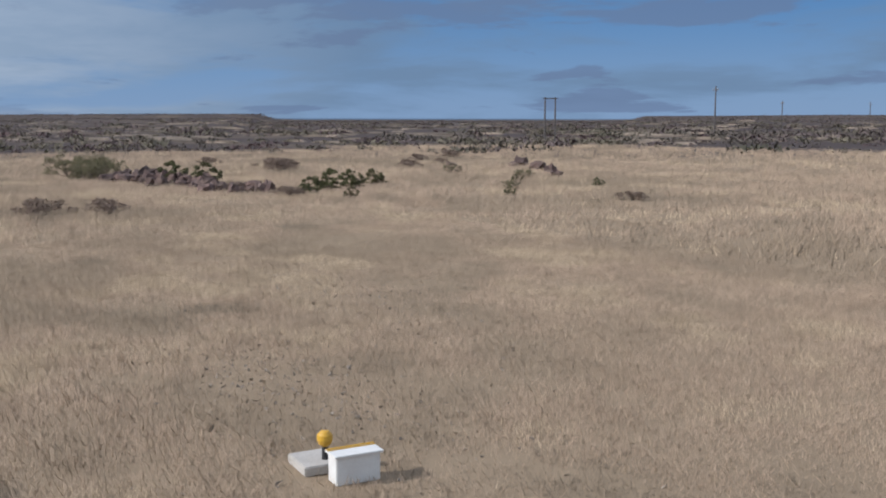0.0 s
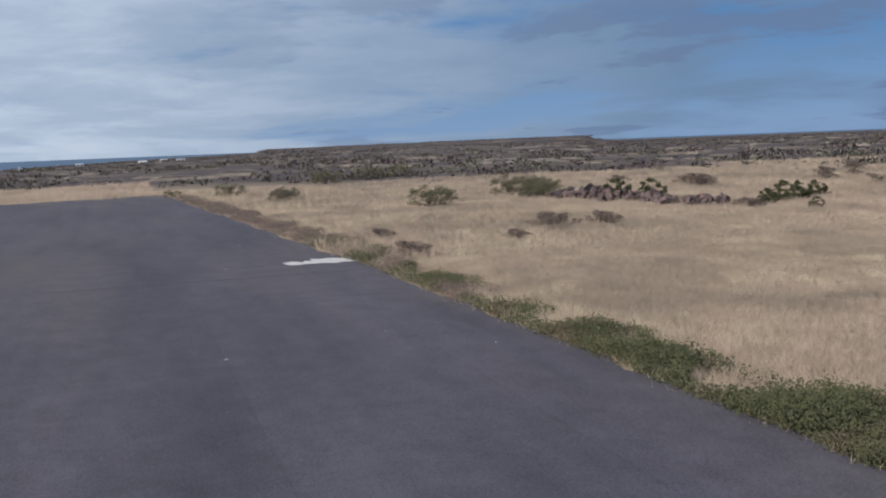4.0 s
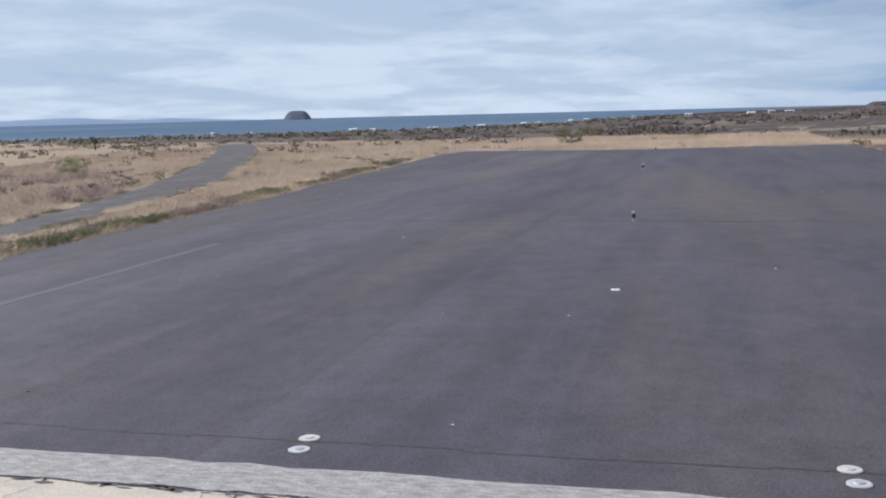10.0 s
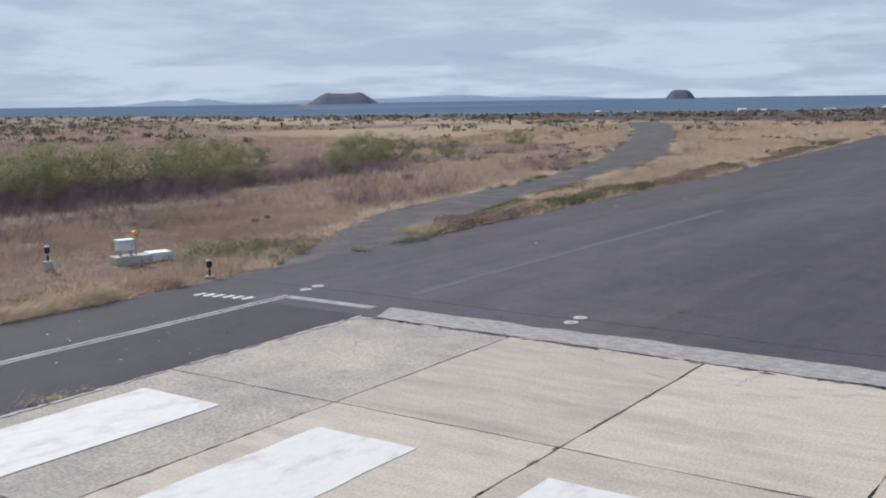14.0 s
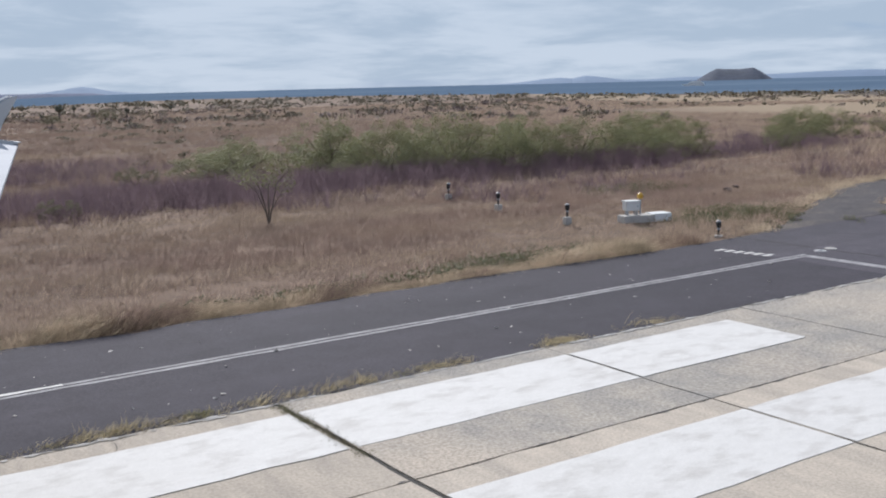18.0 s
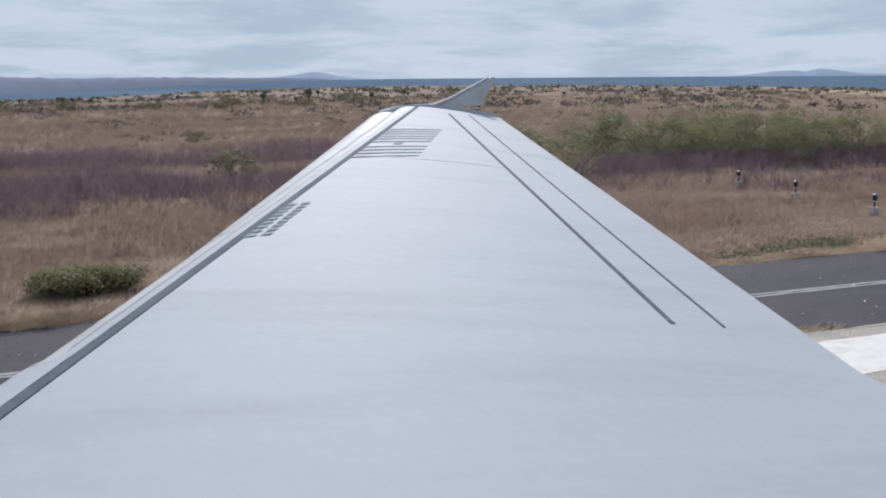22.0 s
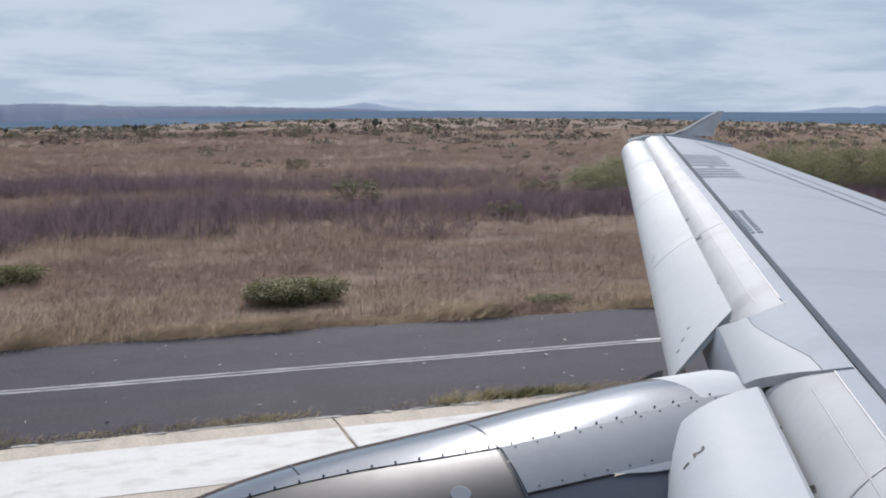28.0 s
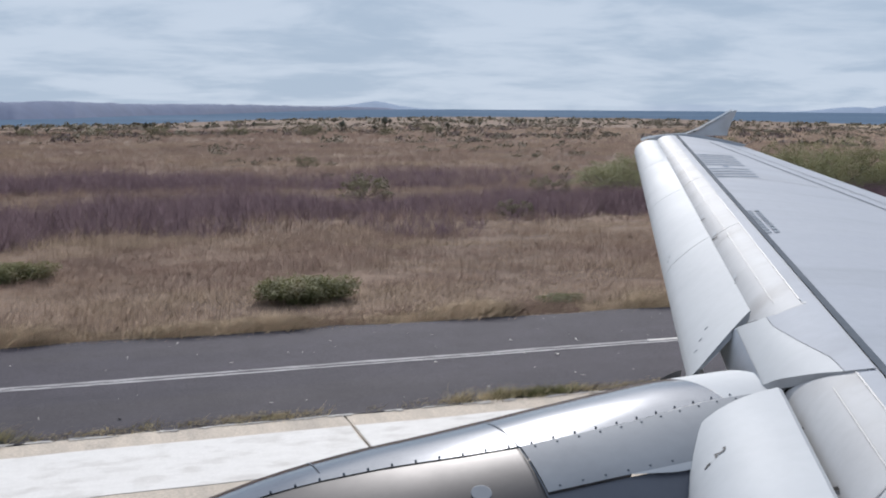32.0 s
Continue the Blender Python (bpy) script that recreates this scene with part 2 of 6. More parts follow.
lanes(ASPHALT, 4.6, 0.09)
SHOULDER = material("shoulder_asphalt", (0.034, 0.031, 0.040), (0.050, 0.044, 0.056), 0.9, 0, 0.35, 26, 0.8, (0.066, 0.057, 0.060), 0.12, fine_mix=0.5, stretch=(0.2, 1.0, 1), spec=0.25)
lanes(SHOULDER, 3.3, 0.05)
OLD_ASPHALT = material("old_asphalt", (0.054, 0.048, 0.052), (0.084, 0.073, 0.072), 0.9, 0, 1.1, 16, 0.8, (0.135, 0.110, 0.088), 0.45, fine_mix=0.5, spec=0.25)
CONCRETE = material("concrete", (0.485, 0.420, 0.342), (0.41, 0.357, 0.293), 0.9, 0, 1.8, 24, 0.6, (0.35, 0.308, 0.258), 0.5, objrand=0.13, fine_mix=0.28, stretch=(2.4, 0.55, 1), spec=0.2)
SCOURED_CONCRETE = material("scoured_concrete", (0.300, 0.280, 0.252), (0.400, 0.358, 0.302), 0.95, 0, 1.4, 20, 1.0, (0.47, 0.405, 0.330), 0.16, fine_mix=0.42, stretch=(1.0, 0.8, 1), spec=0.15)
WORN_CONCRETE = material("worn_concrete", (0.36, 0.34, 0.315), (0.21, 0.195, 0.18), 0.9, 0, 5.0, 30, 0.8, fine_mix=0.4, stretch=(2.5, 0.8, 1))
PAINT = material("runway_paint", (0.64, 0.62, 0.585), (0.60, 0.58, 0.545), 0.8, 0, 5, 35, 0.2, (0.50, 0.475, 0.44), 1.6, fine_mix=0.08, stretch=(0.9, 1.6, 1), spec=0.3)
FADED_PAINT = material("faded_paint", (0.35, 0.34, 0.34), (0.17, 0.16, 0.165), 0.85, 0, 2.5, 30, 0.2, fine_mix=0.2, stretch=(1, 4, 1))
FADED_LID = material("faded_white_lid", (0.46, 0.45, 0.44), (0.38, 0.37, 0.36), 0.8, 0, 8, 40, 0.2, fine_mix=0.15)
GHOST_PAINT = material("ghost_paint", (0.082, 0.074, 0.083), (0.068, 0.061, 0.071), 0.9, 0, 2.0, 20, 0.2, fine_mix=0.25)
JOINT = material("joint_tar", (0.02, 0.019, 0.018), (0.05, 0.045, 0.04), 0.9, 0, 6, 40, 0.3)
GRASS_GOLD = material("golden_grass", (0.515, 0.386, 0.278), (0.432, 0.320, 0.228), 0.9, 0, 0.22, 1.6, 0, (0.29, 0.228, 0.158), 0.05, island=0.13, fine_mix=0.2, spec=0.1)
GRASS_DULL = material("olive_dry_grass", (0.40, 0.312, 0.220), (0.34, 0.264, 0.190), 0.9, 0, 0.5, 3, 0, (0.25, 0.20, 0.145), 0.12, island=0.15, fine_mix=0.2, spec=0.1)
GRASS_TAN = material("tan_grass", (0.345, 0.255, 0.175), (0.285, 0.205, 0.148), 0.9, 0, 0.5, 3, 0, (0.24, 0.165, 0.13), 0.15, island=0.15, fine_mix=0.2, spec=0.1)
SCRUB_GREY = material("grey_twig_scrub", (0.190, 0.152, 0.142), (0.150, 0.119, 0.116), 0.9, 0, 0.05, 1.5, 0, island=0.3, fine_mix=0.25, spec=0.1, thin=0.2)
GRASS_STRAW = material("straw_grass", (0.61, 0.475, 0.325), (0.49, 0.375, 0.255), 0.9, 0, 0.9, 6, 0, (0.34, 0.26, 0.175), 0.5, island=0.15, fine_mix=0.2, spec=0.1)
FRINGE_GRASS = material("fringe_grass", (0.66, 0.505, 0.345), (0.52, 0.395, 0.265), 0.9, 0, 2.5, 12, 0, (0.33, 0.26, 0.165), 0.8, island=0.32, fine_mix=0.3, spec=0.1, thin=0.16)
JOINT_GRASS = material("joint_grass", (0.66, 0.540, 0.335), (0.54, 0.445, 0.26), 0.9, 0, 2.5, 12, 0, (0.30, 0.28, 0.13), 0.9, island=0.3, fine_mix=0.25, spec=0.1, thin=0.3)
GRASS_RED = material("russet_grass", (0.278, 0.188, 0.142), (0.216, 0.147, 0.119), 0.9, 0, 0.30, 3, 0, (0.31, 0.222, 0.148), 0.07, island=0.12, fine_mix=0.15, spec=0.1)
WEED_PURPLE = material("purple_weed", (0.172, 0.115, 0.124), (0.128, 0.085, 0.096), 0.9, 0, 0.4, 5, 0, island=0.25, fine_mix=0.2, spec=0.1)
LEAF_GREEN = material("green_leaf", (0.132, 0.132, 0.060), (0.094, 0.098, 0.048), 0.7, 0, 2.0, 9, 0, (0.16, 0.13, 0.075), 0.5, island=0.3, fine_mix=0.2, spec=0.15, thin=0.2)
LEAF_SHRUB = material("shrub_leaf", (0.195, 0.190, 0.082), (0.140, 0.142, 0.062), 0.7, 0, 2.0, 9, 0, (0.22, 0.175, 0.095), 0.8, island=0.25, fine_mix=0.2, spec=0.15, thin=0.38)
LEAF_BRIGHT = material("bright_leaf", (0.268, 0.265, 0.132), (0.200, 0.208, 0.106), 0.7, 0, 1.0, 9, 0, (0.20, 0.185, 0.095), 0.4, island=0.25, fine_mix=0.15, spec=0.15, thin=0.38)
LEAF_DARK = material("dark_scrub_leaf", (0.138, 0.118, 0.100), (0.168, 0.144, 0.124), 0.85, 0, 0.05, 1.5, 0, (0.115, 0.112, 0.078), 0.02, island=0.3, fine_mix=0.25, spec=0.1, thin=0.2)
LEAF_OLIVE = material("olive_scrub_leaf", (0.210, 0.185, 0.136), (0.172, 0.156, 0.114), 0.85, 0, 0.05, 1.5, 0, (0.16, 0.13, 0.10), 0.02, island=0.25, fine_mix=0.2, spec=0.1, thin=0.2)
LEAF_THORN = material("thorn_leaf", (0.205, 0.190, 0.110), (0.150, 0.145, 0.085), 0.75, 0, 1.0, 9, 0, (0.19, 0.155, 0.11), 0.5, island=0.3, fine_mix=0.2, spec=0.12, thin=0.3)
SCRUB_BROWN = material("purple_brown_scrub", (0.135, 0.095, 0.092), (0.100, 0.074, 0.076), 0.9, 0, 0.05, 1.5, 0, island=0.3, fine_mix=0.25, spec=0.1, thin=0.2)
LEAF_DRY = material("dry_twigs", (0.255, 0.190, 0.150), (0.185, 0.140, 0.116), 0.9, 0, 1.0, 9, 0, island=0.3, fine_mix=0.2, spec=0.1, thin=0.2)
CACTUS = material("cactus_skin", (0.085, 0.090, 0.063), (0.105, 0.100, 0.072), 0.8, 0, 1.0, 9, 0.3, objrand=0.3)
BARK = material("grey_bark", (0.16, 0.125, 0.10), (0.10, 0.08, 0.065), 0.9, 0, 4, 30, 0.5)
LAVA = material("lava_rock", (0.148, 0.094, 0.078), (0.075, 0.053, 0.049), 0.95, 0, 1.2, 8, 0.8, (0.17, 0.12, 0.10), 0.5, objrand=0.35, bump_d=0.05)
STONE_PALE = material("pale_stone", (0.29, 0.228, 0.17), (0.20, 0.162, 0.125), 0.95, 0, 0.5, 4, 0.5, island=0.3)
GRAVEL = material("gravel", (0.36, 0.31, 0.25), (0.25, 0.21, 0.18), 0.95, 0, 2, 12, 0.6, island=0.35)
SKIN_WHITE = material("white_aircraft_paint", (0.455, 0.475, 0.485), (0.435, 0.452, 0.464), 0.60, 0, 0.6, 12, 0.02, (0.405, 0.422, 0.435), 0.7, fine_mix=0.03, rough2=0.7, spec=0.12)
SKIN_WORN = material("worn_wing_paint", (0.43, 0.44, 0.445), (0.385, 0.39, 0.395), 0.65, 0, 1.3, 18, 0.03, (0.345, 0.343, 0.34), 1.1, fine_mix=0.04, stretch=(1, 1.6, 1), spec=0.12)
SKIN_GREY = material("pale_grey_wing_paint", (0.37, 0.39, 0.425), (0.385, 0.405, 0.435), 0.7, 0, 1.0, 12, 0.02, (0.335, 0.353, 0.382), 0.7, fine_mix=0.04, stretch=(0.35, 2.2, 1), spec=0.07)
COWL_GREY = material("grey_cowl_paint", (0.27, 0.285, 0.30), (0.245, 0.26, 0.275), 0.6, 0, 1.2, 14, 0.02, (0.22, 0.23, 0.245), 1.1, fine_mix=0.04, spec=0.12)
SKIN_DARK = material("dark_grey_skin", (0.075, 0.084, 0.105), (0.09, 0.099, 0.12), 0.4, 0, 1.0, 12, 0.02, fine_mix=0.06)
LINE_DARK = material("sealant_stripe", (0.10, 0.115, 0.135), (0.13, 0.145, 0.165), 0.85, 0, 1.5, 12, 0, fine_mix=0.08, spec=0.03)
LINE_SOFT = material("panel_gap", (0.22, 0.225, 0.235), (0.27, 0.275, 0.28), 0.6, 0, 4, 20, 0, fine_mix=0.1)
INK_PALE = material("faded_marking", (0.29, 0.32, 0.35), (0.33, 0.355, 0.385), 0.85, 0, 3, 20, 0, fine_mix=0.06, spec=0.03)
INK = material("blue_grey_marking", (0.19, 0.235, 0.285), (0.22, 0.265, 0.315), 0.85, 0, 3, 20, 0, fine_mix=0.06, spec=0.03)
POLISHED = material("polished_aluminium", (0.33, 0.34, 0.36), (0.29, 0.30, 0.32), 0.11, 1.0, 1.5, 14, 0.012, fine_mix=0.05, stretch=(1, 4, 4), rough2=0.15)
# Darker, rougher metal for the cowl panel below the polished top.
BROWN_METAL = material("brownish_metal", (0.10, 0.097, 0.096), (0.085, 0.082, 0.082), 0.42, 1.0, 1.5, 14, 0.02, fine_mix=0.05, rough2=0.52)
BARE_METAL = material("bare_metal", (0.55, 0.58, 0.62), (0.48, 0.51, 0.55), 0.35, 0.9, 3, 20, 0.02, fine_mix=0.05)
BLACK = material("black_rubber", (0.018, 0.018, 0.020), (0.028, 0.027, 0.027), 0.7, 0, 8, 40, 0.1)
# Dark grey standing in for shade inside gaps; also the strake's colour.
SHADOW_GREY = material("shadow_grey", (0.10, 0.095, 0.09), (0.06, 0.058, 0.056), 0.8, 0, 3, 20, 0.1)
STEEL = material("galvanised_steel", (0.40, 0.40, 0.40), (0.33, 0.33, 0.34), 0.55, 0.4, 6, 40, 0.1)
CEMENT = material("cement_block", (0.50, 0.47, 0.43), (0.42, 0.395, 0.36), 0.9, 0, 4, 25, 0.4, fine_mix=0.12)
BOX_WHITE = material("white_cabinet_paint", (0.76, 0.76, 0.73), (0.70, 0.69, 0.66), 0.5, 0, 4, 25, 0.1, fine_mix=0.06)
YELLOW = material("yellow_lamp_paint", (0.62, 0.36, 0.035), (0.55, 0.30, 0.03), 0.45, 0, 6, 30, 0.1, fine_mix=0.1)
HOUSE_WHITE = material("whitewashed_wall", (0.74, 0.73, 0.70), (0.66, 0.65, 0.63), 0.8, 0, 0.3, 3, 0.1, objrand=0.12)
ROOF_GREY = material("sheet_roof", (0.55, 0.55, 0.55), (0.48, 0.48, 0.49), 0.5, 0, 0.3, 3, 0.1, objrand=0.3)
WINDOW_DARK = material("dark_glazing", (0.05, 0.06, 0.07), (0.07, 0.08, 0.09), 0.15, 0, 1, 5, 0)
WOOD_POLE = material("weathered_pole", (0.13, 0.115, 0.105), (0.09, 0.08, 0.075), 0.9, 0, 3, 30, 0.3)
SEA = material("sea_water", (0.098, 0.140, 0.196), (0.115, 0.160, 0.218), 0.95, 0, 0.004, 0.05, 0.35, (0.145, 0.192, 0.248), 0.0012, fine_mix=0.15, bump_d=1.2, spec=0.0)
# Sea haze is mixed into the rock's bluish base colour.
ISLE = material("hazy_island_rock", (0.088, 0.100, 0.132), (0.078, 0.088, 0.112), 0.95, 0, 0.01, 0.08, 0.3, fine_mix=0.25, bump_d=3, spec=0.1)
# Pale blue here is distance haze, painted as the hills' own colour.
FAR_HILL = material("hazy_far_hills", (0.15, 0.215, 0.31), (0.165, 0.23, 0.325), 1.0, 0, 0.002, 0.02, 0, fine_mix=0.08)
# The coast's blue tint is haze of distance put into the base colour.
HAZY_COAST = material("far_coast", (0.090, 0.118, 0.195), (0.108, 0.134, 0.21), 1.0, 0, 0.004, 0.03, 0, fine_mix=0.12)
CRACK = material("crack_dirt", (0.17, 0.15, 0.13), (0.11, 0.10, 0.09), 0.95, 0, 6, 40, 0.3)
WORN_DARK = material("spalled_concrete", (0.12, 0.11, 0.10), (0.07, 0.065, 0.06), 0.95, 0, 6, 40, 0.5)


# ---------------------------------------------------------------- mesh helpers
rng = np.random.default_rng(7)


def mesh_of(name, verts, faces, mat, smooth=False):
    me = bpy.data.meshes.new(name)
    me.from_pydata([tuple(map(float, v)) for v in verts], [], faces)
    if mat:
        me.materials.append(mat)
    if smooth:
        me.shade_smooth()
    me.update()
    return me


def tri_mesh(name, verts, mat, soft=0.0, eye=None):
    """Loose triangles from an (n, 3, 3) array, built fast. soft: how far the shading leans to the light from above, as in a mass of thin leaves."""
    verts = np.array(verts, float)
    n = len(verts)
    if soft:
        geo = np.cross(verts[:, 1] - verts[:, 0], verts[:, 2] - verts[:, 0])
        if eye is not None:
            flip = ((np.array(eye) - verts[:, 0]) * geo).sum(1) < 0
            verts[flip] = verts[flip][:, ::-1]
            geo[flip] *= -1
        geo /= np.maximum(np.linalg.norm(geo, axis=1), 1e-12)[:, None]
        nrm = geo * (1 - soft) + np.array((0, 0, soft))
        nrm /= np.maximum(np.linalg.norm(nrm, axis=1), 1e-9)[:, None]
    me = bpy.data.meshes.new(name)
    me.vertices.add(n * 3)
    me.vertices.foreach_set("co", np.asarray(verts, np.float32).reshape(-1))
    me.loops.add(n * 3)
    me.loops.foreach_set("vertex_index", np.arange(n * 3, dtype=np.int32))
    me.polygons.add(n)
    me.polygons.foreach_set("loop_start", np.arange(0, n * 3, 3, dtype=np.int32))
    me.materials.append(mat)
    me.update(calc_edges=True)
    if soft:
        me.normals_split_custom_set(np.repeat(nrm, 3, axis=0).astype(np.float32))
    return me


def part(name, data, mat=None, parent=None, label=""):
    """Links a bmesh or a mesh as one object under a thing or a part."""
    if isinstance(data, bmesh.types.BMesh):
        me = bpy.data.meshes.new(name)
        data.to_mesh(me)
        data.free()
        me.materials.append(mat)
    else:
        me = data
    ob = new(name, me)
    if parent is not None:
        ob.parent = parent
    return tagged(ob, label=label)


def thing(name, label, category, at=(0, 0, 0), turn=0.0, group="", kind=""):
    ob = new(name)
    ob.matrix_basis = pose(*at, 0, 0, turn)
    return tagged(ob, label, category, group, kind)


def box_bm(sx, sy, sz, bevel=0.0, at=(0, 0, 0), bm=None):
    """A box that stands on z = at.z, with its upright and top edges rounded."""
    own = bm is None
    b = bmesh.new()
    bmesh.ops.create_cube(b, size=1)
    for v in b.verts:
        v.co = Vector((v.co.x * sx + at[0], v.co.y * sy + at[1], (v.co.z + 0.5) * sz + at[2]))
    if bevel:
        bmesh.ops.bevel(b, geom=b.edges[:], offset=bevel, segments=2, affect="EDGES")
    if own:
        return b
    me = bpy.data.meshes.new("tmp")
    b.to_mesh(me)
    b.free()
    bm.from_mesh(me)
    bpy.data.meshes.remove(me)
    return bm


def lathe_bm(profile, seg=20, at=(0, 0, 0), bm=None):
    """Turns (radius, height) pairs round z."""
    bm = bm or bmesh.new()
    rings = []
    for r, z in profile:
        rings.append([bm.verts.new((at[0] + r * math.cos(2 * math.pi * k / seg), at[1] + r * math.sin(2 * math.pi * k / seg), at[2] + z)) for k in range(seg)])
    for a, b in zip(rings, rings[1:]):
        for k in range(seg):
            bm.faces.new((a[k], a[(k + 1) % seg], b[(k + 1) % seg], b[k]))
    for ring, flip in ((rings[0], True), (rings[-1], False)):
        bm.faces.new(ring[::-1] if flip else ring)
    return bm


def tube_bm(points, radii, seg=6, bm=None):
    """A tapered limb through points."""
    bm = bm or bmesh.new()
    rings = []
    for i, p in enumerate(points):
        p = Vector(p)
        d = (Vector(points[min(i + 1, len(points) - 1)]) - Vector(points[max(i - 1, 0)])).normalized()
        u = d.orthogonal().normalized()
        w = d.cross(u)
        rings.append([bm.verts.new(p + (u * math.cos(2 * math.pi * k / seg) + w * math.sin(2 * math.pi * k / seg)) * radii[i]) for k in range(seg)])
    for a, b in zip(rings, rings[1:]):
        for k in range(seg):
            bm.faces.new((a[k], a[(k + 1) % seg], b[(k + 1) % seg], b[k]))
    bm.faces.new(rings[0][::-1])
    bm.faces.new(rings[-1])
    return bm


def sheet(points, z0, z1):
    """A flat slab with the outline points (anticlockwise), from z0 up to z1."""
    n = len(points)
    v = [(x, y, z1) for x, y in points] + [(x, y, z0) for x, y in points]
    f = [tuple(range(n))] + [(i + n, (i + 1) % n + n, (i + 1) % n, i) for i in range(n)]
    return v, f


def flat(name, points, z0, z1, mat, parent=None, label="", category="", kind=""):
    v, f = sheet(points, z0, z1)
    ob = new(name, mesh_of(name, v, f, mat))
    if parent is not None:
        ob.parent = parent
    return tagged(ob, label, category, "", kind)


def ragged(p, q, step, amount):
    """Points from p to q with a worn, uneven line."""
    p, q = np.array(p, float), np.array(q, float)
    k = max(2, int(np.linalg.norm(q - p) / step))
    d = (q - p) / np.linalg.norm(q - p)
    side = np.array((-d[1], d[0]))
    out = []
    for i in range(k):
        s = 0 if i == 0 else rng.normal(0, amount)
        out.append(tuple(p + (q - p) * i / k + side * s))
    return out


# ---------------------------------------------------------------- ground, sea, distance
SEA_Z = -12.0
SHORE = [(-180, 4700), (-60, 4700), (-46, 4700), (-43, 3900), (-27, 3900), (-25.5, 4700), (-8, 4700), (-5, 3600), (-1, 2700), (4, 1800), (9, 1250), (14, 1040), (23, 1000), (35, 1030), (45, 1080), (55, 1450), (62, 1650),
         (70, 1750), (80, 1300), (88, 900), (96, 780), (120, 780), (150, 1500), (165, 4700), (180, 4700)]


def smooth(x, a, b):
    t = min(1.0, max(0.0, (x - a) / (b - a)))
    return t * t * (3 - 2 * t)


def shore(az):
    return float(np.interp(az, [s[0] for s in SHORE], [s[1] for s in SHORE]))


CX, CY = 15.0, 0.0


def land_z(x, y):
    dx, dy = x - CX, y - CY
    r, az = math.hypot(dx, dy), math.degrees(math.atan2(dy, dx))
    s = shore(az)
    z = 0.0
    if r > 140:
        if s < 4600:
            k = (r - 140) / (s - 140)
            z = -12.6 * k if k < 1 else -12.6 - 25 * min(1, k - 1)
        else:
            z = 1.2 * smooth(r, 500, 2500)
    if -70 < az < -4:
        ridge = smooth(az, -5.5, -13) if az > -13 else 1.0
        ridge = smooth(-az, 5.5, 13) * (1 - smooth(-az, 26.0, 26.6))
        z += ridge * (2.4 + 1.8 * smooth(-az, 10, 22)) * smooth(r, 1150, 1350) * (1 - smooth(r, 1900, 2300))
        z += smooth(-az, 44, 56) * 4.5 * smooth(r, 900, 2000)
    if r > 55:
        z += (noise.fractal(Vector((x * 0.012, y * 0.012, 0)), 1.0, 2.0, 4)) * min(1.0, (r - 55) / 250) * (0.75 if s < 4600 else 1.1)
    return z


def build_ground():
    azs = []
    a = -180.0
    while a < 180:
        azs.append(a)
        a += 0.4 if -70 < a < 110 else 3.0
    radii = [0.0]
    r = 30.0
    while r < 4850:
        radii.append(r)
        r *= 1.085
    radii.append(4850)
    verts = [(CX, CY, 0)]
    for r in radii[1:]:
        for a in azs:
            x, y = CX + r * math.cos(radians(a)), CY + r * math.sin(radians(a))
            verts.append((x, y, land_z(x, y)))
    n = len(azs)
    faces = [(0, 1 + k, 1 + (k + 1) % n) for k in range(n)]
    for i in range(len(radii) - 2):
        o = 1 + i * n
        for k in range(n):
            faces.append((o + k, o + n + k, o + n + (k + 1) % n, o + (k + 1) % n))
    ob = new("ground", mesh_of("ground", verts, faces, GROUND, True))
    tagged(ob, "flat island plain of dry tan grass and dark scrub", "ground", kind="structure")


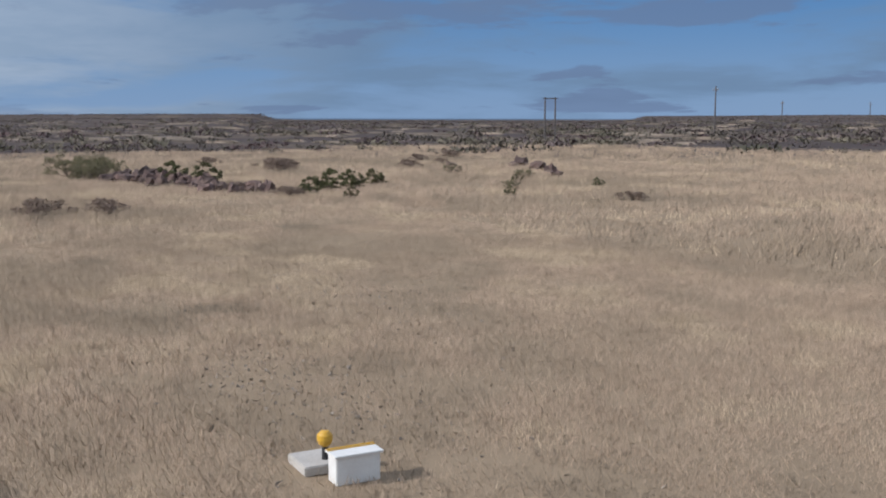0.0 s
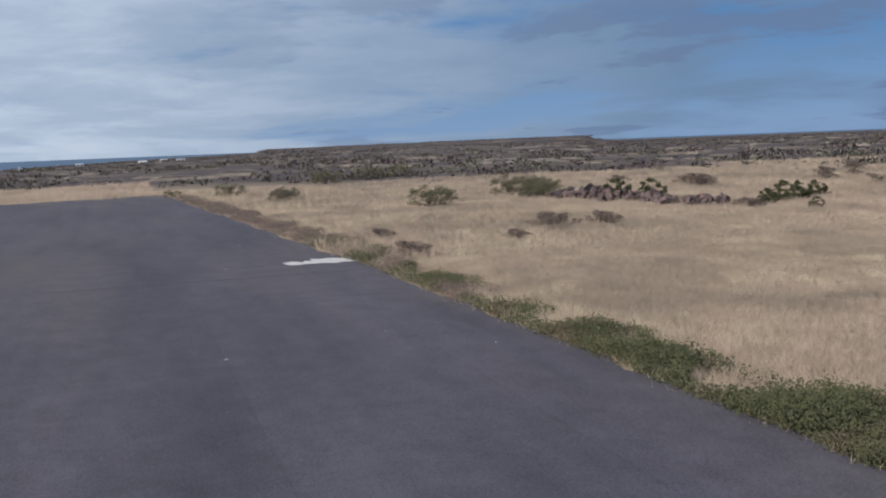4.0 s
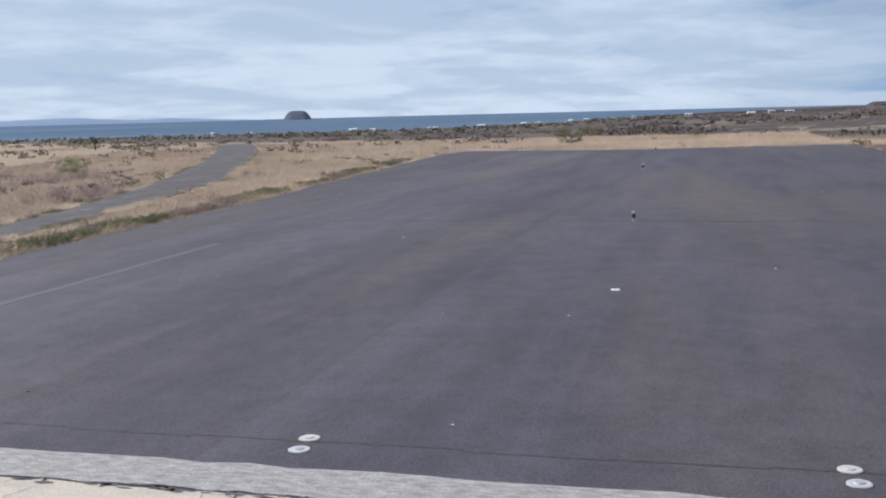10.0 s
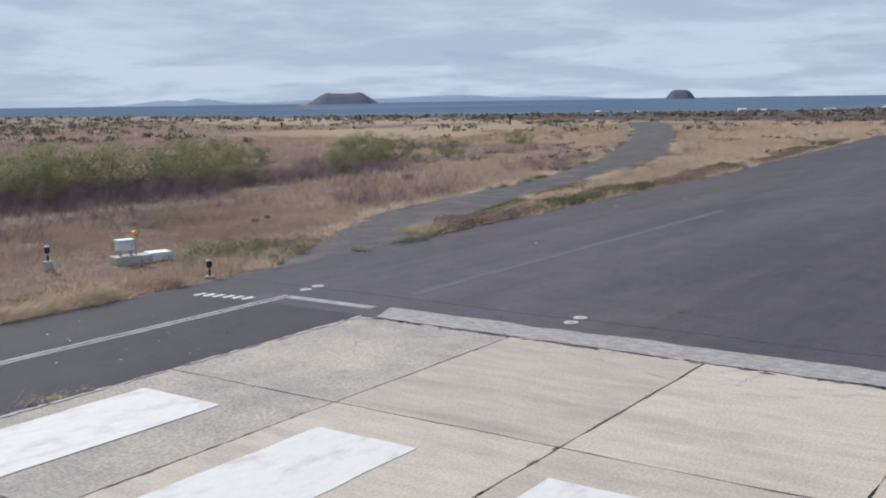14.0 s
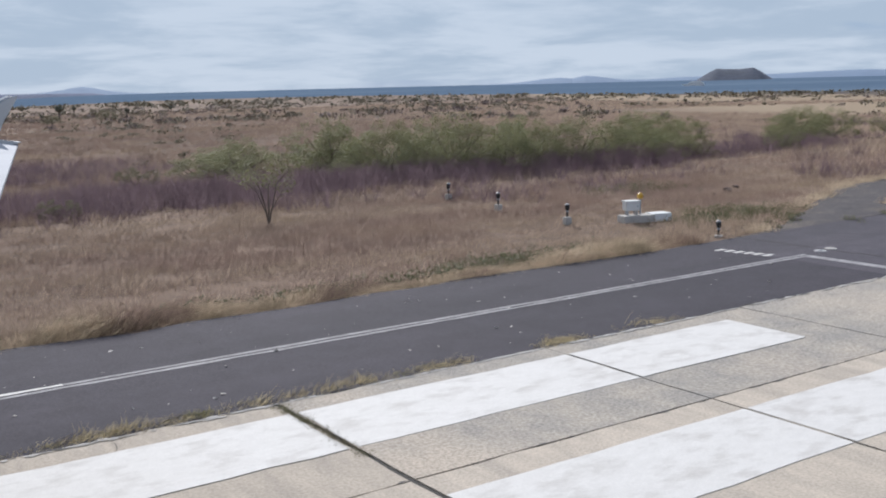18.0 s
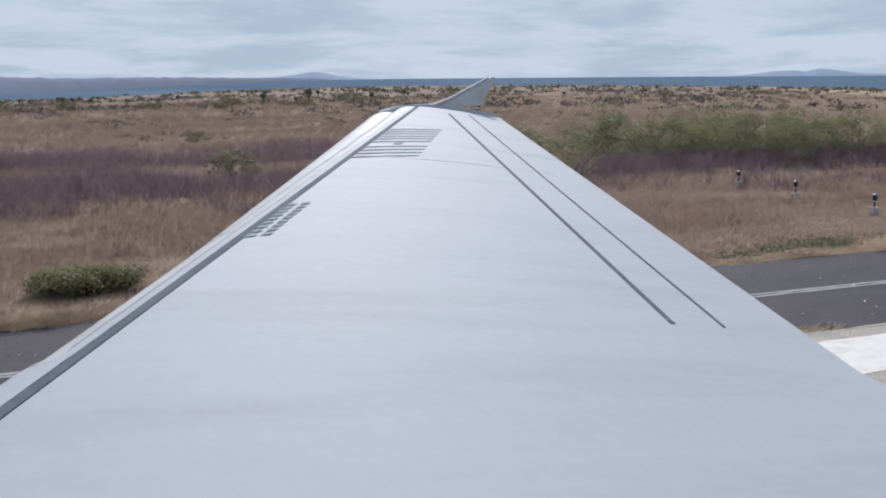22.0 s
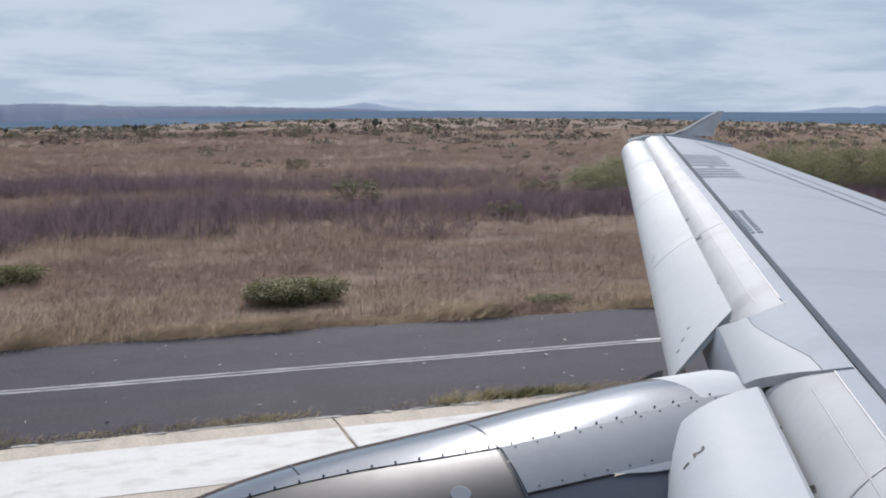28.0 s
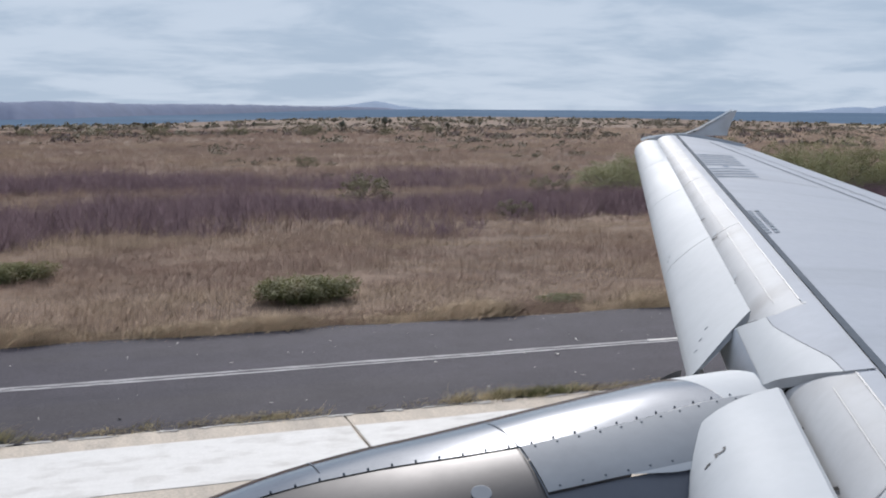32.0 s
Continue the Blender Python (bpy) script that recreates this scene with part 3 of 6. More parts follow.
def ground_material():
    """Dry grass and bare soil, giving way to dark lava scrub farther out."""
    m = material("island_plain", (0.220, 0.156, 0.112), (0.175, 0.124, 0.092), 0.95, 0, 0.12, 1.2, 0.4, (0.140, 0.104, 0.082), 0.035, fine_mix=0.3, bump_d=0.08, spec=0.08)
    n, l = nodes_of(m.node_tree)
    p = n["Principled BSDF"]
    old = p.inputs["Base Color"].links[0].from_socket
    geo = n.new("ShaderNodeNewGeometry")
    t = n.new("ShaderNodeTexNoise")
    t.inputs["Scale"].default_value, t.inputs["Detail"].default_value, t.inputs["Roughness"].default_value = 0.02, 8, 0.7
    l.new(geo.outputs["Position"], t.inputs["Vector"])
    scrub = n.new("ShaderNodeMixRGB")
    scrub.inputs["Color1"].default_value, scrub.inputs["Color2"].default_value = (0.078, 0.063, 0.059, 1), (0.165, 0.129, 0.096, 1)
    r0 = n.new("ShaderNodeMapRange")
    r0.inputs["From Min"].default_value, r0.inputs["From Max"].default_value = 0.50, 0.64
    l.new(t.outputs["Fac"], r0.inputs["Value"])
    l.new(r0.outputs["Result"], scrub.inputs["Fac"])
    # scrub country lies beyond the overrun to the south-east
    d = n.new("ShaderNodeVectorMath")
    d.operation = "DOT_PRODUCT"
    d.inputs[1].default_value = (0.80, -0.60, 0)
    l.new(geo.outputs["Position"], d.inputs[0])
    wob = n.new("ShaderNodeMath")
    wob.operation = "MULTIPLY_ADD"
    wob.inputs[1].default_value = 60.0
    l.new(t.outputs["Fac"], wob.inputs[0])
    l.new(d.outputs["Value"], wob.inputs[2])
    r1 = n.new("ShaderNodeMapRange")
    r1.inputs["From Min"].default_value, r1.inputs["From Max"].default_value = 165, 185
    l.new(wob.outputs[0], r1.inputs["Value"])
    # straw-covered soil under the golden field
    straw = n.new("ShaderNodeMixRGB")
    straw.inputs["Color1"].default_value, straw.inputs["Color2"].default_value = (0.255, 0.192, 0.130, 1), (0.33, 0.255, 0.172, 1)
    fine = n.new("ShaderNodeTexNoise")
    fine.inputs["Scale"].default_value, fine.inputs["Detail"].default_value, fine.inputs["Roughness"].default_value = 1.1, 8, 0.75
    l.new(geo.outputs["Position"], fine.inputs["Vector"])
    l.new(fine.outputs["Fac"], straw.inputs["Fac"])
    r2 = n.new("ShaderNodeMapRange")
    r2.inputs["From Min"].default_value, r2.inputs["From Max"].default_value = 24, 42
    l.new(d.outputs["Value"], r2.inputs["Value"])
    base = n.new("ShaderNodeMixRGB")
    l.new(r2.outputs["Result"], base.inputs["Fac"])
    l.new(old, base.inputs["Color1"])
    l.new(straw.outputs["Color"], base.inputs["Color2"])
    mix = n.new("ShaderNodeMixRGB")
    l.new(r1.outputs["Result"], mix.inputs["Fac"])
    l.new(base.outputs["Color"], mix.inputs["Color1"])
    l.new(scrub.outputs["Color"], mix.inputs["Color2"])
    l.new(mix.outputs["Color"], p.inputs["Base Color"])
    return m


GROUND = ground_material()
build_ground()

seg = 240
flat("sea", [(CX + 4900 * math.cos(2 * math.pi * k / seg), CY + 4900 * math.sin(2 * math.pi * k / seg)) for k in range(seg)], SEA_Z - 0.5, SEA_Z, SEA, label="calm blue sea out to the horizon", category="sea", kind="structure")


def skyline(name, dist, profile, mat, label, category, kind="structure", depth=250.0, wobble=0.0):
    """A ridge of hills standing in the sea: profile holds bearings and heights of the crest in metres; dist may be bearings and distances."""
    az = np.arange(profile[0][0], profile[-1][0] + 0.01, 0.12)
    hs = np.interp(az, [p[0] for p in profile], [p[1] for p in profile])
    verts, faces = [], []
    steps = [(-1.0, 0.0), (-0.72, 0.42), (-0.45, 0.72), (-0.2, 0.93), (0.0, 1.0), (0.4, 0.7), (1.0, 0.0)]
    reach = dist
    for a, h in zip(az, hs):
        dist = reach if isinstance(reach, (int, float)) else float(np.interp(a, [p[0] for p in reach], [p[1] for p in reach]))
        if wobble:
            h = max(0.0, h * (1 + wobble * noise.fractal(Vector((a * 0.9, dist * 0.01, 0)), 1.0, 2.0, 5)))
        for k, (u, f) in enumerate(steps):
            jag = 1 + 0.12 * noise.noise(Vector((a * 1.7, k * 3.1, dist * 0.01)))
            r = dist + u * depth * (0.4 + 0.6 * min(1, h / 30))
            verts.append((CX + r * math.cos(radians(a)), CY + r * math.sin(radians(a)), SEA_Z - 1 + (h + 1) * f * (jag if 0 < f < 1 else 1)))
    n = len(steps)
    for i in range(len(az) - 1):
        for k in range(n - 1):
            faces.append((i * n + k, (i + 1) * n + k, (i + 1) * n + k + 1, i * n + k + 1))
    return tagged(new(name, mesh_of(name, verts, faces, mat, True)), label, category, "", kind)


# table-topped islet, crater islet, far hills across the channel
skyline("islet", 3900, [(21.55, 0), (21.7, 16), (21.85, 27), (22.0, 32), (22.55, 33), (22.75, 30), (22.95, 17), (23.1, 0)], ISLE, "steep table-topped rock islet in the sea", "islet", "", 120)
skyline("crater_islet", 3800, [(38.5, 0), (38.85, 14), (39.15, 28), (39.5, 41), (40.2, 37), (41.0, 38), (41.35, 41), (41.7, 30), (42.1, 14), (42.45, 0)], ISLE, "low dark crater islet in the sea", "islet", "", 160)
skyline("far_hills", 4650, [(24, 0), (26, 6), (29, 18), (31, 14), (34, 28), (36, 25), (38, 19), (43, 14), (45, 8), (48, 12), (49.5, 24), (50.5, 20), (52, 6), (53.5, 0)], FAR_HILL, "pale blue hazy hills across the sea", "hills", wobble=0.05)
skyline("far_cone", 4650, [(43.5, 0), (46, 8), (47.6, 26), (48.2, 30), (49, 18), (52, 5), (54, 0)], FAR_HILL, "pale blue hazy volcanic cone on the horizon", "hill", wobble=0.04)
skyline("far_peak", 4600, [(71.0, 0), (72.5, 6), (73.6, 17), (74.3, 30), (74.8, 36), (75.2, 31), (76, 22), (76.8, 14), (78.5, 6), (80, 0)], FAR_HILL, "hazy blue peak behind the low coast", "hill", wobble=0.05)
skyline("far_coast", [(73.5, 4300), (76, 3800), (79, 2720), (81.5, 2170), (84.4, 1740), (87.3, 1580), (91, 1285), (94, 1190), (118, 1150)], [(73.5, 0), (74.4, 8), (76, 11), (79, 14), (81.5, 16), (84.5, 16.5), (88, 16), (90.9, 18.5), (96, 17), (104, 17), (112, 13), (118, 0)], HAZY_COAST, "dark wooded coast across the inlet, tinted haze blue", "coast", depth=90, wobble=0.07)


# ---------------------------------------------------------------- paved surfaces
EDGE = 14.68
runway = thing("runway", "pale concrete runway of square slabs with white threshold bars", "runway", kind="structure")
flat("slab_bed", [(-150, -EDGE), (28.95, -EDGE), (28.95, EDGE), (-150, EDGE)], -0.3, 0.022, JOINT, runway)
COLS = [28.9, 23.77, 18.75, 13.71, 8.60, 3.52, -1.52, -6.55, -11.6, -16.65]
ROWS = [14.68, 10.95, 7.07, 3.30, -0.50, -4.3]
for i in range(len(COLS) - 1):
    for j in range(len(ROWS) - 1):
        x1, x0, y1, y0 = COLS[i] - 0.018, COLS[i + 1] + 0.018, ROWS[j] - 0.018, ROWS[j + 1] + 0.018
        if COLS[i] == 13.71:
            x1 -= 0.05
        edge = []
        for p, q, amt in (((x0, y0), (x1, y0), 0.010), ((x1, y0), (x1, y1), 0.014 if i else 0.05), ((x1, y1), (x0, y1), 0.012 if j else 0.035), ((x0, y1), (x0, y0), 0.010)):
            edge += ragged(p, q, 0.45, amt)
        flat("slab", edge, 0.0, 0.04 + rng.uniform(-0.003, 0.003), SCOURED_CONCRETE if j == 0 and i < 3 else CONCRETE, runway)
flat("slab_field", [(-150, -EDGE + 0.02), (-16.68, -EDGE + 0.02), (-16.68, EDGE - 0.02), (-150, EDGE - 0.02)], 0.0, 0.04, CONCRETE, runway)

shoulder = flat("shoulder_north", [(-150, EDGE + 0.004)] + [(29.0, EDGE + 0.004), (29.0, 20.55)] + ragged((29.0, 20.75), (-150, 20.8), 1.1, 0.12), -0.2, 0.03, SHOULDER, label="dark asphalt runway shoulder", category="road", kind="structure")
flat("shoulder_south", [(-150, -21.0), (29.0, -21.0), (29.0, -EDGE - 0.004), (-150, -EDGE - 0.004)], -0.2, 0.03, SHOULDER, label="dark asphalt runway shoulder", category="road", kind="structure")

# the overrun behind the threshold
outline = [(29.004, -21.3)] + ragged((36, -21.5), (62, -20.7), 1.2, 0.10) + ragged((62, -20.7), (140, -16.2), 2.0, 0.15) + ragged((140, -16.2), (132, 5), 2, 0.15) + ragged((132, 5), (134, 25.2), 2, 0.15)
outline += ragged((134, 25.2), (126, 26.2), 2, 0.2) + ragged((126, 26.2), (96, 23.8), 2, 0.2) + ragged((96, 23.8), (71, 21.9), 1.5, 0.15) + ragged((71, 21.9), (40.2, 20.9), 1.0, 0.12) + [(40.2, 20.9), (36, 20.9), (29.004, 20.7)]
flat("overrun", outline, -0.2, 0.03, ASPHALT, label="wide dark asphalt overrun beyond the runway end", category="road", kind="structure")
road_l = [(29.3, 20.72), (31.5, 20.9), (34.1, 21.6), (39, 24.3), (45.5, 27.2), (52, 28.2), (62, 29.6), (80.2, 34.9), (100, 42.5), (125, 53), (150, 64.5), (176, 77)]
road_r = [(183, 75), (161, 63.1), (130, 49.3), (105, 39.4), (88, 32.5), (70.5, 28.3), (59, 26.0), (50, 24.2), (46, 22.9), (42.5, 21.7), (40.2, 20.91), (36, 20.91)]
pts = []
for s in (road_l, road_r):
    for p, q in zip(s, s[1:]):
        pts += ragged(p, q, 1.6, 0.14) if p[0] > 33 else [p]
    pts.append(s[-1])
flat("service_road", pts[::-1], -0.2, 0.025, OLD_ASPHALT, label="worn narrow asphalt service road curving away", category="road", kind="structure")

# the cement band at the runway end
band = ragged((28.965, -EDGE), (28.965, EDGE), 0.35, 0.022) + ragged((29.95, EDGE), (29.85, -EDGE), 0.6, 0.035)
flat("cement_band", band[::-1], 0.0, 0.042, WORN_CONCRETE, label="chipped pale cement strip across the runway end", category="kerb", kind="structure")


# ---------------------------------------------------------------- markings
def stripe(name, x0, x1, y0, y1, mat, z, parent, rag=0.012, step=0.5):
    e = ragged((x0, y0), (x1, y0), step, rag) + ragged((x1, y0), (x1, y1), step, rag) + ragged((x1, y1), (x0, y1), step, rag) + ragged((x0, y1), (x0, y0), step, rag)
    return flat(name, e, z - 0.003, z, mat, parent)


for k, (y0, y1) in enumerate(((12.33, 14.08), (8.62, 10.34), (4.92, 6.64), (1.2, 2.92))):
    bar = thing("threshold_bar", "broad white painted threshold bar on concrete", "road marking", group="threshold bars", kind="structure")
    xs = [22.75, 18.75, 13.71, 8.60, 3.52, -1.52, -6.55, -7.25]
    for x1, x0 in zip(xs, xs[1:]):
        a1 = x1 - (0.10 if x1 == 13.71 else 0.03)
        stripe("paint_panel", x0 + 0.03, a1, y0, y1, PAINT, 0.048, bar)
line = thing("edge_line", "faded white edge line on dark asphalt", "road marking", kind="structure")
for off, w in ((0.0, 0.11), (0.17, 0.11)):
    x = -60.0
    while x < 29.8:
        q = min(x + rng.uniform(4, 9), 29.9)
        stripe("line_run", x, q, 17.50 + off, 17.50 + off + w, FADED_PAINT, 0.036, line, 0.012, 0.7)
        x = q
stripe("line_run", 10.45, 11.45, 17.67, 17.78, PAINT, 0.040, line, 0.015, 0.2)
stripe("line_run", 29.6, 29.9, 15.0, 17.49, FADED_PAINT, 0.036, line)
stripe("line_run", 31.4, 52.0, 15.05, 15.35, GHOST_PAINT, 0.034, line, 0.03)
numerals = thing("painted_numerals", "small white painted bars in a row on asphalt", "road marking", kind="structure")
for k in range(6):
    stripe("painted_bar", 28.72 + 0.05 * k, 29.06 + 0.05 * k, 19.56 - 0.27 * k, 19.70 - 0.27 * k, PAINT, 0.036, numerals, 0.01, 0.2)

slot = thing("cable_slot", "thin dark tar-filled slot across the asphalt", "joint", kind="structure")
for y in np.arange(-21, 20, 2.0):
    stripe("tar_line", 30.97 + 0.05 * math.sin(y), 31.02 + 0.05 * math.sin(y), y, y + 2.02, JOINT, 0.0335, slot, 0.008, 0.4)
for x0, x1, y in ((60, 60.08, -20), (60.0, 60.08, -8), (60.02, 60.09, 3)):
    stripe("tar_line", x0, x1, y, y + 11, JOINT, 0.0335, slot, 0.03, 0.5)

for y in (17.8, 10.55, 3.22, -4.0, -11.3):
    for x, mat, lab in ((30.62, FADED_LID, "round white inset runway end light"), (31.12, CEMENT, "round grey inset light cover in asphalt")):
        lamp = thing("inset_light", lab, "runway light", (x, y - (0.0 if x < 31 else -0.05), 0.03), group="inset runway end lights")
        part("rim", lathe_bm([(0.155, 0.0), (0.155, 0.012), (0.14, 0.02)], 24), mat, lamp)
        part("lens", lathe_bm([(0.07, 0.0195), (0.06, 0.032)], 14), STEEL if x < 31 else mat, lamp)


def edge_light(x, y, h=0.62, name="edge_light", label="short runway light on a post in a concrete block", blk=0.24):
    """A block, a thin post, a collar and a dark lamp head."""
    t = thing(name, label, "runway light", (x, y, 0.0), rng.uniform(0, 90), "elevated runway lights")
    part("block", box_bm(blk, blk, 0.26 if h > 0.5 else 0.06, 0.02), CEMENT, t)
    part("post", lathe_bm([(0.030, 0.04), (0.030, h - 0.1)], 10), BLACK, t)
    part("collar", lathe_bm([(0.05, h - 0.26), (0.05, h - 0.20)], 12), STEEL, t)
    part("lamp_head", lathe_bm([(0.045, h - 0.2), (0.075, h - 0.13), (0.075, h - 0.04), (0.06, h - 0.03)], 14), BLACK, t, "dark round lamp head")
    part("lamp_glass", lathe_bm([(0.066, h - 0.03), (0.066, h), (0.03, h + 0.02)], 14), STEEL, t, "pale lamp glass")
    return t


edge_light(30.73, 21.3, 0.48, label="short runway light on a post at the asphalt edge")
for x, y in ((29.3, 26.25), (29.84, 30.6), (30.58, 34.8)):
    edge_light(x, y, 0.68, blk=0.22)
for x, y in ((60.19, 0.85), (95.9, 2.78), (128, 3.6)):
    t = edge_light(x, y, 0.34, "approach_light", "slim approach light standing on the asphalt", 0.16)
    part("lens_cap", lathe_bm([(0.05, 0.33), (0.075, 0.355), (0.075, 0.40), (0.04, 0.42)], 14), CEMENT, t, "pale lamp glass")

for x, y in ((43.89, 0.11),):
    t = thing("light_cover", "small white cover plate on dark asphalt", "runway light", (x, y, 0.03))
    part("plate", lathe_bm([(0.12, 0.0), (0.12, 0.012), (0.10, 0.02)], 20), BOX_WHITE, t)
    part("lens", lathe_bm([(0.05, 0.019), (0.04, 0.03)], 12), STEEL, t)

# spalled slab edges
chips = []
for k in range(330):
    if k < 150:
        x, y, w, d = 28.88 + rng.normal(0, 0.035), rng.uniform(0, 14.6), rng.uniform(0.015, 0.06), rng.uniform(0.03, 0.16)
    elif k < 240:
        x, y, w, d = rng.uniform(-8, 28.5), EDGE - 0.03 + rng.normal(0, 0.03), rng.uniform(0.04, 0.2), rng.uniform(0.01, 0.03)
    else:
        x, y, w, d = rng.uniform(2, 28), float(rng.choice([10.95, 7.07])) + rng.normal(0, 0.02), rng.uniform(0.04, 0.18), rng.uniform(0.01, 0.025)
    o = np.array((x, y, 0.0465))
    ring = [o + np.array((w * math.cos(a_) * rng.uniform(0.5, 1.2), d * math.sin(a_) * rng.uniform(0.5, 1.2), 0)) for a_ in np.linspace(0, 2 * np.pi, 9)[:-1]]
    chips += [(o, ring[i], ring[(i + 1) % 8]) for i in range(8)]
tagged(new("spalled_edges", tri_mesh("spalled_edges", np.array(chips), WORN_DARK)), "dark chipped spots along the slab joints", "damage", kind="stuff")

# thin cracks near the slab edges
cracks = []
for k in range(70):
    x, y = (rng.uniform(27.6, 28.85), rng.uniform(0, 14.5)) if k < 46 else (rng.uniform(8, 28.5), rng.uniform(12.0, 14.6))
    way = rng.uniform(-0.5, 0.5) + (math.pi / 2 if k % 3 else 0.0)
    for step in range(int(rng.integers(4, 10))):
        d = rng.uniform(0.08, 0.22)
        a_ = way + rng.normal(0, 0.35)
        u, v = np.array((math.cos(a_), math.sin(a_), 0)) * d, np.array((-math.sin(a_), math.cos(a_), 0)) * rng.uniform(0.002, 0.006)
        o = np.array((x, y, 0.0462))
        if 0 < x + u[0] < 28.88 and y + u[1] < 14.62:
            cracks += [(o - v, o + u - v * 0.6, o + u + v * 0.6), (o - v, o + u + v * 0.6, o + v)]
        x, y = x + u[0], y + u[1]
tagged(new("slab_cracks", tri_mesh("slab_cracks", np.array(cracks), CRACK)), "thin dark cracks near the slab edges", "damage", kind="stuff")

# pale crumbled mortar along the slab edge
crust = []
for k in range(260):
    x, w, d = rng.uniform(-12, 28.8), rng.uniform(0.06, 0.28), rng.uniform(0.015, 0.05)
    o = np.array((x, EDGE - 0.05 + rng.normal(0, 0.02), 0.0480))
    ring = [o + np.array((w * math.cos(a_) * rng.uniform(0.5, 1.2), d * math.sin(a_) * rng.uniform(0.4, 1.2), 0)) for a_ in np.linspace(0, 2 * np.pi, 9)[:-1]]
    crust += [(o + np.array((0, 0, 0.008)), ring[i], ring[(i + 1) % 8]) for i in range(8)]
tagged(new("mortar_crust", tri_mesh("mortar_crust", np.array(crust), CEMENT)), "pale crumbled mortar along the slab edge", "damage", kind="stuff")

# faded white patch by the overrun edge
flat("spilled_paint", ragged((63.2, -18.0), (62.9, -20.7), 0.25, 0.22)[::1] + [(62.9, -20.7), (63.8, -21.3), (64.8, -20.8)] + ragged((64.8, -20.8), (64.2, -17.7), 0.22, 0.26), 0.03, 0.038, CEMENT, label="ragged white cement patch on asphalt edge", category="patch", kind="structure")
flat("broken_slab", [(63.2, -21.5), (64.0, -21.9), (64.6, -21.6), (63.8, -21.25)], 0.0, 0.12, CEMENT, label="small broken white concrete slab by the verge", category="slab")


def light_cabinet(x, y, turn, label, full=True):
    """A concrete footing with a white box and a yellow lamp on top."""
    t = thing("light_cabinet", label, "electrical cabinet", (x, y, 0), turn)
    part("footing", box_bm(1.5, 0.75, 0.30, 0.02), CEMENT, t)
    part("footing_slab", box_bm(0.95, 0.75, 0.33, 0.015, (1.15, 0.1, 0)), BOX_WHITE, t, "pale concrete slab")
    if full:
        for px in (-0.42, 0.02):
            part("leg", box_bm(0.06, 0.3, 0.22, 0.0, (px, 0.1, 0.29)), STEEL, t)
        body = part("cabinet_body", box_bm(0.66, 0.42, 0.36, 0.02, (-0.2, 0.1, 0.49)), BOX_WHITE, t)
        part("lid", box_bm(0.74, 0.5, 0.05, 0.012, (-0.2, 0.1, 0.85)), BOX_WHITE, body)
        part("latch", box_bm(0.05, 0.03, 0.09, 0.005, (0.02, -0.12, 0.62)), STEEL, body)
    part("lamp_stem", lathe_bm([(0.04, 0.3), (0.04, 0.98)], 10, (0.25, 0.12, 0)), STEEL, t)
    part("lamp", lathe_bm([(0.07, 0.95), (0.13, 1.0), (0.14, 1.08), (0.10, 1.16), (0.03, 1.2)], 16, (0.25, 0.12, 0)), YELLOW, t, "round yellow lamp")
    return t


cab = light_cabinet(31.35, 25.25, -18, "white cabinet with yellow lamp on a concrete footing")
cab.scale = (0.72, 0.72, 0.78)
t = thing("approach_lamp_base", "yellow lamp and white trough on a concrete slab", "runway light", (34.7, -27.5, 0), -97)
part("footing", box_bm(0.50, 0.66, 0.13, 0.015, (-0.13, 0.31, 0)), CEMENT, t, "pale concrete slab")
trough = part("trough", box_bm(0.60, 0.28, 0.37, 0.012, (0.15, -0.38, 0)), BOX_WHITE, t)
part("trough_lid", box_bm(0.66, 0.36, 0.03, 0.006, (0.15, -0.38, 0.37)), BOX_WHITE, trough, "white sheet lid")
for o in (-0.23, -0.29):
    part("lid_stripe", box_bm(0.66, 0.022, 0.012, 0.0, (0.15, o, 0.40)), YELLOW, trough, "yellow painted stripe")
part("lamp_stem", lathe_bm([(0.045, 0.10), (0.04, 0.34)], 10, (-0.02, 0.20, 0)), BLACK, t)
part("lamp", lathe_bm([(0.04, 0.30), (0.085, 0.34), (0.105, 0.40), (0.10, 0.46), (0.06, 0.505), (0.02, 0.515)], 18, (-0.02, 0.20, 0)), YELLOW, t, "round yellow lamp")


# ---------------------------------------------------------------- the airliner's wing and engine
plane = thing("airliner", "white airliner wing with drooped slats and a polished engine", "aircraft", (-0.065, 0, 0))


def le_x(y):
    return 3.42 + (y - 5.2) * 0.521


def le_z(y):
    return 3.01 + (y - 5.2) * 0.095


def rear(y):
    """The rear edge of the slats."""
    return Vector((3.82 - (0.075 if y < 4.5 else 0) + (y - 5.2) * 0.5198, y, 3.39 + (y - 5.2) * 0.0719))


def spar(y):
    """The dark sealant stripe along the front spar."""
    return Vector((4.24 + (y - 5.3) * 0.5206, y, 3.575 + (y - 5.3) * 0.0600))


def trail(y):
    """The rear edge, with its kink behind the engine."""
    x = 10.64 - (15.2 - y) * 0.27 if y > 4.6 else 7.78 - (4.6 - y) * 0.05
    return Vector((x, y, 3.98 - (15.2 - y) * 0.089))


